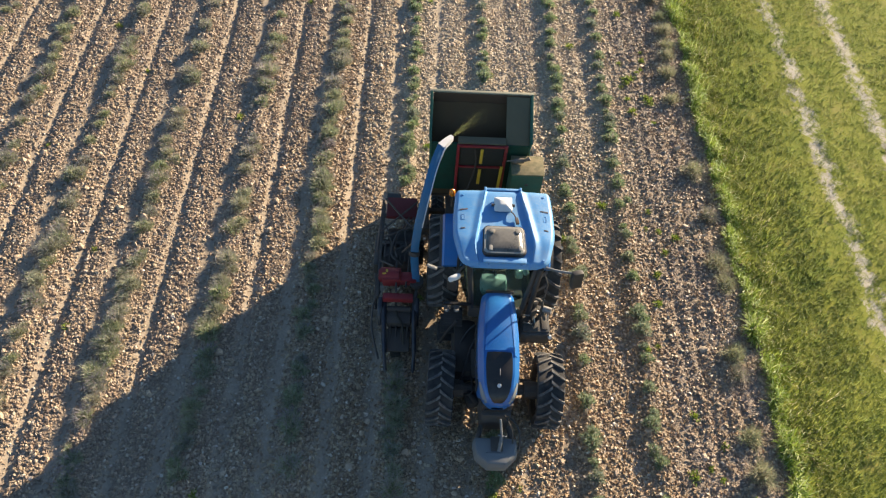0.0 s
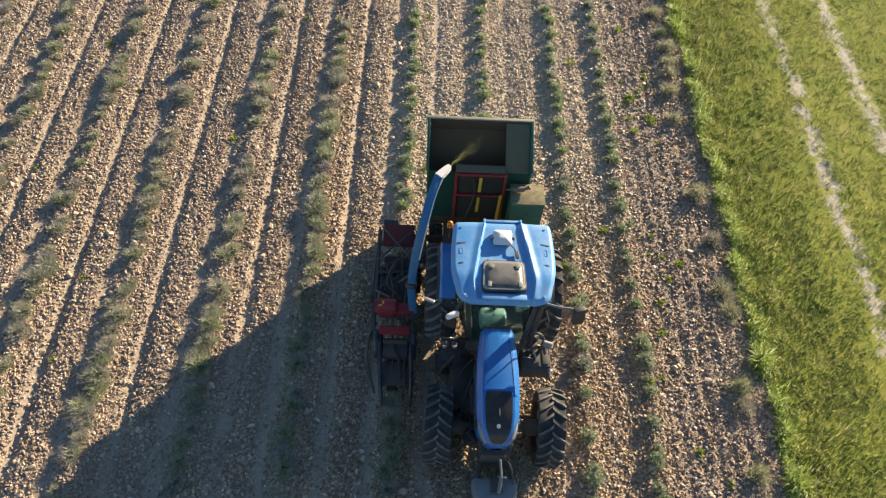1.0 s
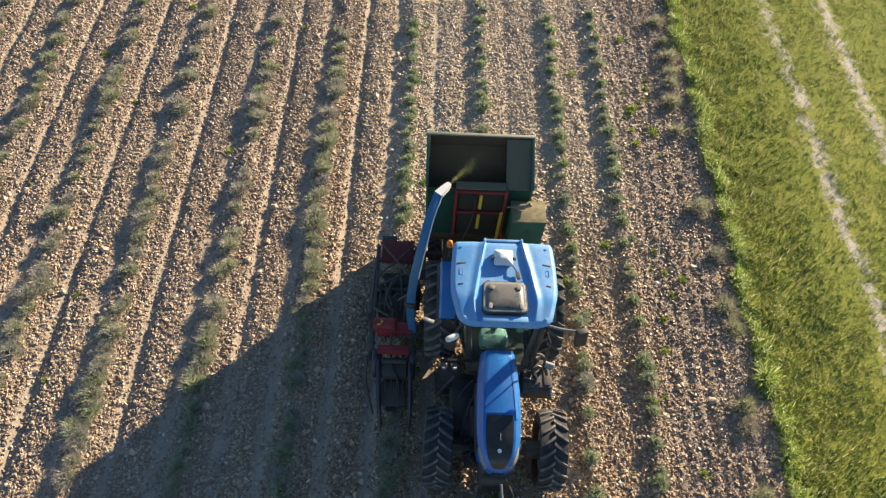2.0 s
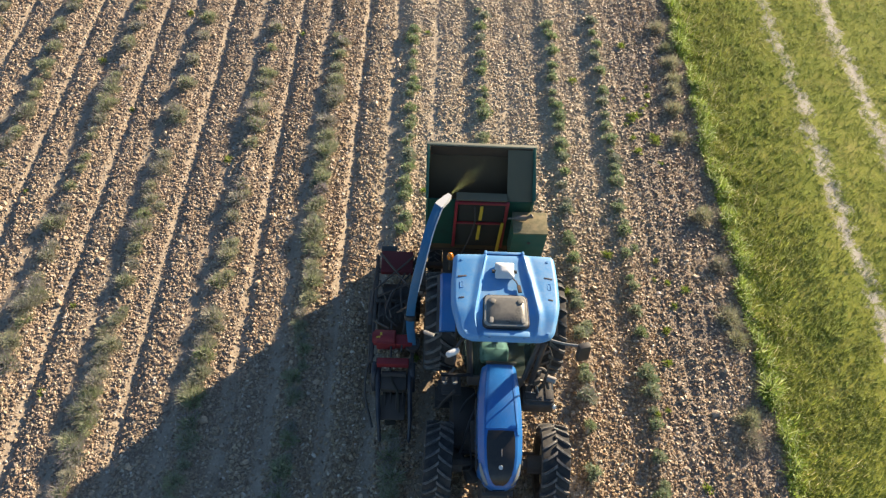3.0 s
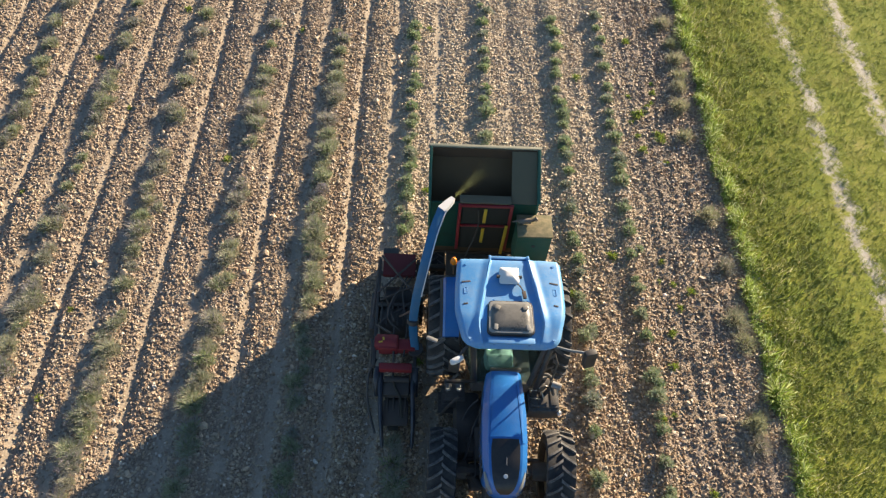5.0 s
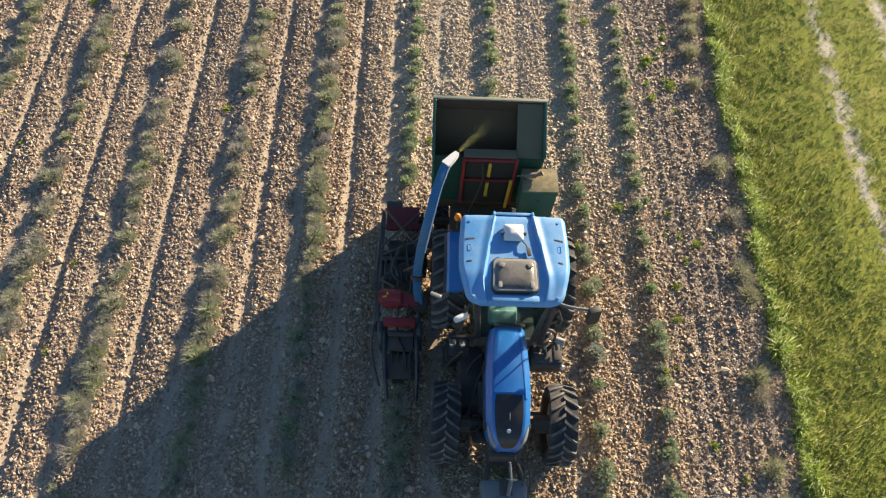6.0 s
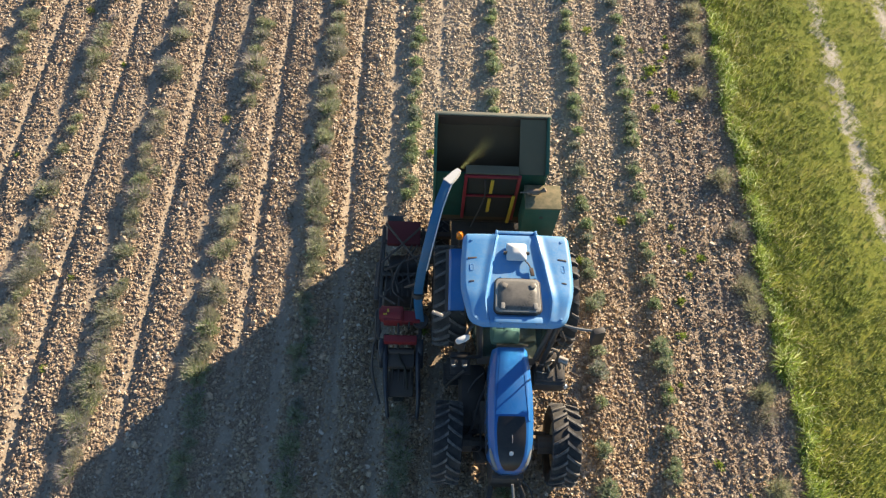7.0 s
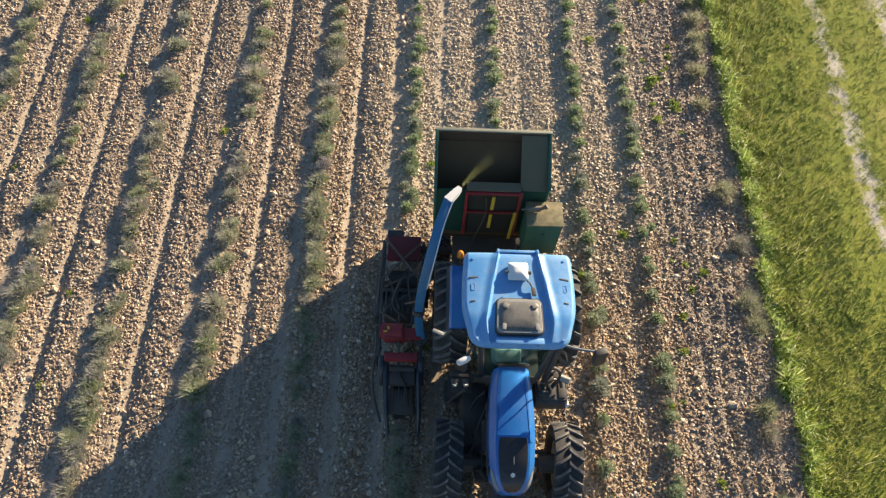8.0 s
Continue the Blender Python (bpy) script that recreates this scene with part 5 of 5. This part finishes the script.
part("swivel_ring", rod(B(), hl(-0.10, 7.60, 0.88), hl(-0.10, 7.60, 0.98), 0.14, n=20), FRAME_BLACK, spout)
part("support_strut", sweep(B(), [hl(-0.14, 7.85, 1.95), hl(-0.40, 8.2, 1.05)], 0.02, 6), RUSTY, spout)


# ---- trailer with its tall open bin ----
trailer = thing("trailer", 1.02, 9.8, 0, "green farm trailer bin with open top and red frame", "trailer")


def tl(x, y, z):
    return (x - 1.02, y - 9.8, z)


X0, X1, Y0, Y1, ZT, ZF, ZB = 0.06, 1.975, 9.50, 10.37, 3.305, 2.86, 1.15


def wall(name, pts, material, label=""):
    """A wall plate from four corners and a thickness vector."""
    bm = B()
    c, t = [Vector(tl(*p)) for p in pts[:4]], Vector(pts[4])
    rings(bm, [c, [p + t for p in c]])
    bmesh.ops.bevel(bm, geom=bm.edges[:], offset=0.006, segments=1, affect="EDGES")
    return part(name, bm, material, trailer, label)


wall("side_wall", [(X0, Y0, ZB), (X0, Y1, ZB), (X0, Y1, ZT), (X0, Y0, ZF), (0.035, 0, 0)], GREEN, "green steel side wall")
wall("side_wall", [(X1, Y0, ZB), (X1, Y1, ZB), (X1, Y1, ZT), (X1, Y0, ZF), (-0.035, 0, 0)], GREEN, "green steel side wall")
wall("rear_wall", [(X0 + 0.04, Y1, ZB), (X1 - 0.04, Y1, ZB), (X1 - 0.04, Y1, ZT - 0.004), (X0 + 0.04, Y1, ZT - 0.004), (0, -0.035, 0)], BIN_SHADE, "stained rear wall, darkened for the bin's shade")
wall("cover_sheet", [(1.49, Y0 + 0.01, ZF - 0.02), (X1 - 0.04, Y0 + 0.01, ZF - 0.02), (X1 - 0.04, Y1 - 0.04, ZT - 0.02), (1.49, Y1 - 0.04, ZT - 0.02), (0, 0, -0.012)], GREY_GREEN, "weathered grey-green sloping cover sheet")
wall("front_wall", [(X0 + 0.04, Y0, 1.48), (X1 - 0.04, Y0, 1.48), (X1 - 0.04, Y0, ZF - 0.03), (X0 + 0.04, Y0, ZF - 0.03), (0, 0.035, 0)], SHADED_GREEN, "dirty green front wall, darkened for its shade")
wall("bin_floor", [(X0 + 0.04, Y0 + 0.04, ZB + 0.05), (X1 - 0.04, Y0 + 0.04, ZB + 0.05), (X1 - 0.04, Y1 - 0.06, ZB + 0.05), (X0 + 0.04, Y1 - 0.06, ZB + 0.05), (0, 0, 0.04)], BIN_SHADE)
bm = B()
box(bm, tl((X0 + X1) / 2, Y1 + 0.01, ZT + 0.012), (X1 - X0 + 0.06, 0.06, 0.035), 0.008)
part("top_rail", bm, paint("dusty_rail", (0.22, 0.23, 0.17), (0.42, 0.36, 0.26), 0.8, 0.7), trailer, "dusty pale top rail")
for x in (X0 + 0.005, X1 - 0.005):
    bm = B()
    box(bm, tl(x, (Y0 + Y1) / 2 - 0.01, (ZT + ZF) / 2 + 0.015), (0.05, math.hypot(Y1 - Y0, ZT - ZF), 0.035), 0.008, (math.degrees(math.atan2(ZT - ZF, Y1 - Y0)), 0, 0))
    part("top_rail", bm, GREEN, trailer)
# unseen bay, sized by the shadow it casts; its right half lets sun under
for a, b, low in ((X0 + 0.01, 1.0, 0.4), (1.0, X1 - 0.01, 0.86)):
    wall("rear_bay", [(a, Y1 + 0.05, low), (b, Y1 + 0.05, low), (b, Y1 + 0.05, 2.62), (a, Y1 + 0.05, 2.62), (0, 0.44, 0)], GREEN, "unseen green rear bay that blocks the sun")
# red frame and yellow bars before the front wall
FY = Y0 - 0.05
for x in (0.60, 1.505):
    part("frame_post", box(B(), tl(x, FY, 2.18), (0.055, 0.05, 1.36), 0.008), RED, trailer, "red steel post")
part("frame_rail", box(B(), tl(1.052, FY, 2.825), (0.855, 0.05, 0.045), 0.008), RED, trailer, "red steel rail")
part("frame_rail", box(B(), tl(1.052, FY - 0.02, 2.27), (0.855, 0.04, 0.032), 0.006), RED, trailer, "red steel rail")
part("ledge", box(B(), tl(1.04, Y0 + 0.05, 2.875), (0.90, 0.17, 0.03), 0.006), GREY_GREEN, trailer, "dull grey steel ledge")
part("dark_screen", box(B(), tl(1.07, Y0 - 0.02, 2.16), (0.84, 0.025, 1.3), 0.004), SCREEN, trailer, "dark mesh screen")
for x, z0, z1, lean in ((1.045, 2.42, 2.80, 1), (1.04, 1.82, 2.24, 1), (1.445, 1.45, 2.34, 1.5)):
    part("yellow_bar", box(B(), tl(x, FY - 0.06, (z0 + z1) / 2), (0.055, 0.03, z1 - z0), 0.006, (0, lean, 0)), YELLOW, trailer, "yellow steel bar")
bm = B()
sweep(bm, curve([tl(0.92, FY - 0.04, 2.78), tl(0.95, FY - 0.08, 2.4), tl(0.90, FY - 0.10, 2.0), tl(0.76, FY - 0.2, 1.5)], 8), 0.015, 6)
part("hose", bm, BLACK, trailer)
# power unit
bm = B()
box(bm, tl(1.92, 9.23, 2.10), (0.60, 0.46, 0.94), 0.02)
unit = part("power_unit", bm, GREEN, trailer, "green engine housing with a dusty lid")
part("lid", box(B(), tl(1.92, 9.23, 2.58), (0.62, 0.48, 0.035), 0.008), DUSTY_TOP, unit, "dusty tan lid")
bm = B()
rod(bm, tl(1.68, 9.27, 2.66), tl(1.84, 9.28, 2.67), 0.052, n=20)
rod(bm, tl(1.63, 9.27, 2.66), tl(1.68, 9.27, 2.66), 0.028, 0.052, n=20)
rod(bm, tl(1.84, 9.28, 2.67), tl(1.92, 9.29, 2.70), 0.03, n=12)
rod(bm, tl(1.52, 9.26, 2.66), tl(1.68, 9.27, 2.67), 0.014, n=8)
rod(bm, tl(1.92, 9.29, 2.70), tl(1.95, 9.30, 2.72), 0.042, n=14)
part("muffler", bm, paint("burnt_steel", (0.20, 0.17, 0.14), (0.30, 0.22, 0.15), 0.7, 0.5, 0.5), unit, "dull steel muffler")
part("badge_spot", rod(B(), tl(1.92, 8.99, 2.3), tl(1.92, 9.01, 2.3), 0.035, n=10), FRAME_BLACK, unit)
bm = B()
box(bm, tl(1.03, 9.85, 1.02), (1.2, 1.7, 0.14), 0.02)
box(bm, tl(1.0, 8.98, 1.0), (1.9, 0.10, 0.12), 0.02)
box(bm, tl(1.03, 8.55, 0.85), (1.7, 0.10, 0.10), 0.02)
for x in (0.62, 1.44):
    box(bm, tl(x, 8.75, 0.92), (0.10, 0.8, 0.12), 0.02)
rod(bm, tl(1.25, 8.8, 0.75), tl(1.36, 7.9, 0.6), 0.06)
rod(bm, tl(0.2, 9.75, 0.38), tl(1.85, 9.75, 0.38), 0.06)
part("trailer_chassis", bm, DUSTY_FRAME, trailer, "dark steel chassis and drawbar")
for sx, x in ((-1, 0.28), (1, 1.78)):
    wheel(trailer, x - 1.02, 9.75 - 9.8, 0.38, 0.28, 16, 0.015, sx, "trailer_wheel")


# unseen crop slope, added so the bin's shaded inside is evenly dark
def crop_rows():
    rows = []
    for j in range(18):
        s = j / 17
        y = Y0 + 0.05 + (Y1 - Y0 - 0.09) * s
        rows.append([tl(x, y, 2.25 + 0.84 * s + 0.015 * math.sin(9 * x + 5 * y) * math.sin(7 * y - 4 * x)) for x in [X0 + 0.042 + (X1 - X0 - 0.084) * k / 29 for k in range(30)]])
    floor = [[(px, py, ZB + 0.12) for px, py, _ in row] for row in (rows[-1], rows[0])]
    return rings(B(), rows + floor + [rows[0]], closed=False, caps=False)


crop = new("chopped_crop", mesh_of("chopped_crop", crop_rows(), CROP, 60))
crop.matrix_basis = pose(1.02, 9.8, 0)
tagged(crop, "unseen chopped lavender added to make the bin's inside evenly dark", "crop", kind="stuff")


# ---- plants ----
def tuft_arrays(count, radius, height, length, width, lean0, lean1):
    """Blades of one clump round the origin, over a low mound."""
    a = rng.uniform(0, 2 * np.pi, count)
    r = radius * np.sqrt(rng.uniform(0, 1, count)) * (0.8 + 0.25 * np.sin(3 * a + rng.uniform(0, 6)))
    x, y = r * np.cos(a), r * np.sin(a)
    z = height * (1 - (r / radius / 1.1) ** 2).clip(0, 1) * rng.uniform(0.0, 0.75, count)
    lean = lean0 + (lean1 - lean0) * (r / radius) + rng.normal(0, 0.35, count)
    n = count
    d = np.stack([np.cos(a), np.sin(a), np.zeros(n)], 1)
    turn = rng.normal(0, 1.1, n)
    d = np.stack([np.cos(a + turn), np.sin(a + turn), np.zeros(n)], 1)
    s = np.cross(d, np.array([0, 0, 1.0])) * (width * rng.uniform(0.7, 1.4, n) / 2)[:, None]
    ln = length * rng.uniform(0.5, 1.2, n)
    root = np.stack([x, y, z], 1)
    up = np.array([0, 0, 1.0])
    mid = root + (d * np.sin(lean * 0.7)[:, None] + up * np.cos(lean * 0.7)[:, None]) * (ln * 0.55)[:, None]
    tip = mid + (d * np.sin(lean * 1.1)[:, None] + up * np.cos(lean * 1.1)[:, None]) * (ln * 0.45)[:, None]
    v = np.stack([root - s * 0.7, root + s * 0.7, mid - s, mid + s, tip], 1)
    f = np.array([(0, 1, 3), (0, 3, 2), (2, 3, 4)])
    return v.reshape(-1, 3), (f[None] + 5 * np.arange(n)[:, None, None]).reshape(-1, 3)


def clump(name, label, category, group, leaf, stalk, leaf_args, stalk_args):
    ob = thing(name, 0, 0, 0, label, category, group)
    for nm, mat, args in (("foliage", leaf, leaf_args), ("stalk_tuft", stalk, stalk_args)):
        v, f = tuft_arrays(*args)
        p = tagged(solid(nm, v, f, mat), kind="stuff")
        p.parent = ob
    return ob


def plant_kinds(n, *args):
    return [clump(*args) for _ in range(n)]


TALL = plant_kinds(6, "lavender_plant", "grey-green unharvested lavender clump with pale stalks", "lavender plant", "unharvested lavender rows", SAGE, STALK, (540, 0.20, 0.17, 0.155, 0.0098, 0.2, 1.25), (130, 0.20, 0.16, 0.27, 0.0065, 0.2, 1.25))
TALL += plant_kinds(2, "lavender_plant", "grey-mauve unharvested lavender clump bristling with dry stalks", "lavender plant", "unharvested lavender rows", SAGE, STALK, (380, 0.19, 0.15, 0.16, 0.0095, 0.2, 1.2), (290, 0.21, 0.16, 0.28, 0.0066, 0.2, 1.2))
CUT = plant_kinds(6, "cut_lavender_plant", "small clipped green lavender clump in a harvested row", "lavender plant", "harvested lavender rows", CUT_SAGE, STALK, (460, 0.145, 0.16, 0.085, 0.0088, 0.25, 1.2), (50, 0.12, 0.14, 0.12, 0.006, 0.2, 0.9))
DRY = plant_kinds(4, "dry_bush", "grey-green twiggy bush with dry stems at field edge", "bush", "dry bushes along the field edge", SAGE, TWIG, (260, 0.22, 0.20, 0.14, 0.008, 0.2, 1.2), (420, 0.23, 0.22, 0.27, 0.0065, 0.2, 1.3))
WEEDS = plant_kinds(4, "weed", "small bright green weed among stones", "weed", "weeds in the field", WEED, WEED, (60, 0.10, 0.04, 0.09, 0.022, 0.5, 1.3), (20, 0.06, 0.04, 0.14, 0.01, 0.2, 0.9))


def ground_at(x, y):
    return float(ground_z(np.array([x]), np.array([y]))[0])


used = set()


def plant(kinds, x, y, size, squash=1.0):
    k = kinds[int(rng.integers(len(kinds)))]
    m = pose(x, y, ground_at(x, y) - 0.015, rng.normal(0, 4), rng.normal(0, 4), rng.uniform(0, 360))
    if k.name in used:
        ob = copy_thing(k, m)
    else:
        used.add(k.name)
        ob = k
        ob.matrix_basis = m
    ob.scale = (size * rng.uniform(0.9, 1.1), size * rng.uniform(0.9, 1.15), size * squash)


def uncut_row(x, ys):
    """Tall clumps at these places along an unharvested row."""
    for y in ys:
        s = rng.uniform(0.6, 1.1)
        plant(TALL, x + rng.normal(0, 0.05), y + rng.normal(0, 0.05), s, rng.uniform(0.6, 0.9))
        if rng.uniform() < 0.75:
            plant(TALL, x + rng.normal(0, 0.08), y + rng.uniform(0.15, 0.3), s * rng.uniform(0.6, 1.0), 0.75)


def cut_row(x, ys):
    """Small clipped clumps along a harvested row."""
    for y in ys:
        plant(CUT, x + rng.normal(0, 0.035), y + rng.normal(0, 0.04), rng.uniform(0.85, 1.25), 0.85)
        if rng.uniform() < 0.6:
            plant(CUT, x + rng.normal(0, 0.06), y + rng.uniform(0.16, 0.28), rng.uniform(0.65, 1.0), 0.8)


uncut_row(-2.28, (16.9, 16.4, 15.9, 15.5, 15.1, 14.6, 13.9, 13.5, 13.0, 12.6, 12.2, 11.8, 11.3, 10.9, 10.6, 10.2, 9.9, 9.4, 9.0, 8.4, 7.9, 7.3, 6.8, 6.1, 5.5, 4.9, 4.2))
uncut_row(-4.09, (17.4, 16.6, 15.5, 15.2, 14.6, 14.2, 13.7, 13.2, 11.8, 11.5, 11.0, 10.0, 9.3, 8.4, 8.0, 7.6, 7.2, 6.8, 6.0, 5.3, 4.6, 4.0))
uncut_row(-5.96, (17.6, 16.8, 15.9, 15.1, 13.9, 12.7, 12.3, 11.8, 11.4, 11.0, 10.5, 10.1, 9.7, 9.2, 8.4, 7.9, 7.5, 7.0, 6.6, 6.2, 5.7, 5.3, 5.0, 4.2, 3.6))
uncut_row(-7.75, (18.0, 17.2, 16.3, 15.3, 14.8, 14.3, 13.8, 13.2, 12.3, 11.8, 11.1, 10.5, 9.8, 9.1, 8.7, 8.3, 7.8, 7.4, 6.6, 5.8, 5.2))
uncut_row(-9.53, (17.8, 17.0, 16.2, 15.5, 14.9, 14.5, 13.8, 13.0, 12.3, 11.4, 10.9, 10.2, 9.4, 8.6))
uncut_row(-11.33, (18.5, 17.6, 17.0, 16.2, 15.1, 14.3))
cut_row(-0.41, (17.5, 17.1, 16.6, 16.0, 15.4, 15.0, 14.5, 14.0, 13.4, 13.0, 12.6, 12.2, 11.8, 11.2, 10.8))
cut_row(1.42, (18.2, 17.7, 17.2, 16.6, 16.0, 15.3, 14.9, 14.4, 13.7, 13.2))
cut_row(3.25, (18.0, 17.4, 16.9, 16.3, 15.8, 15.3, 14.8, 14.5, 14.1, 13.6, 13.1, 12.7, 12.3, 11.6, 10.7, 10.3, 9.9, 9.1, 8.4, 7.5, 7.0, 6.4, 5.6, 4.8, 4.2, 3.5))
cut_row(4.48, (18.2, 17.7, 17.2, 16.7, 16.2, 15.5, 15.1, 14.6, 14.2, 13.8, 13.1, 12.8, 12.4, 11.6, 11.0, 10.4, 9.6, 9.0, 8.5, 7.6, 7.2, 6.6, 5.9, 5.2, 4.5, 3.7))
for k in range(10):
    plant(TALL, -0.41 + rng.normal(0, 0.05), 6.1 - 0.32 * k + rng.normal(0, 0.05), rng.uniform(0.7, 1.0), 0.8)
cut_row(1.42, (8.6, 8.1, 7.5, 7.0, 6.4, 5.9, 5.3, 4.8, 4.1, 3.6))
# the same rows go on ahead of the tractor
for x in ROW_X[3:7]:
    for k in range(9):
        plant(TALL, x + rng.normal(0, 0.05), 3.2 - 1.1 * k + rng.normal(0, 0.15), rng.uniform(0.75, 1.1))
for x in ROW_X[7:]:
    for k in range(9):
        plant(TALL if x < 2 else CUT, x + rng.normal(0, 0.05), 3.0 - 1.1 * k + rng.normal(0, 0.15), rng.uniform(0.8, 1.1))
for y in (18.0, 17.2, 16.6, 16.0, 15.6, 14.9, 13.9, 11.5, 10.2, 8.9, 8.4, 6.7, 6.3, 5.0, 4.3):
    plant(DRY, 6.36 + rng.normal(0, 0.08), y, rng.uniform(0.75, 1.15), rng.uniform(0.7, 1.0))
for k in range(38):
    plant(WEEDS, float(rng.uniform(-9.0, 6.6)) if k < 22 else float(rng.normal(5.4, 0.45)), float(rng.uniform(3.5, 18.0)), rng.uniform(0.5, 1.1))

for k in range(14):
    plant(WEEDS, float(rng.normal(5.3, 0.30)), float(rng.normal(14.6, 0.7)), rng.uniform(0.5, 1.2))


# ---- larger stones that lie singly, part of the ground ----
ROCKS = []
for k in range(10):
    v = stone_verts(1, np.array([1.0]))[0]
    me = bpy.data.meshes.new("stone")
    me.from_pydata(v.tolist(), [], ICO_F.tolist())
    me.materials.append(STONE)
    ROCKS.append(me)
xs, ys = scatter(900, -9.5, 6.4, 3.6, 17.5, lambda x: stone_share(x) * 0.6)
for x, y in list(zip(xs, ys))[:280]:
    ob = new("stone", ROCKS[int(rng.integers(len(ROCKS)))])
    size = float(rng.uniform(0.045, 0.085))
    ob.parent = ground
    ob.matrix_basis = pose(x, y, ground_at(x, y) + size * 0.15, 0, 0, rng.uniform(0, 360)) @ Matrix.Scale(size, 4)


# ---- chopped crop blown from the spout into the bin ----
n = 7000
t = rng.uniform(0, 1, n) ** 1.4
a = np.array([0.50, 9.33, 3.23])
b = np.array([1.02, 10.05, 3.10])
c = a + (b - a) * t[:, None] + rng.normal(0, 1, (n, 3)) * (0.010 + 0.065 * t)[:, None]
v, f = blades(n, c[:, 0], c[:, 1], c[:, 2], rng.uniform(0.003, 0.007, n), rng.uniform(0.0015, 0.003, n), rng.uniform(0.2, 1.5, n))
tagged(solid("flying_chaff", v, f, CHAFF), "chopped green lavender blown from the spout", "chaff", kind="stuff")
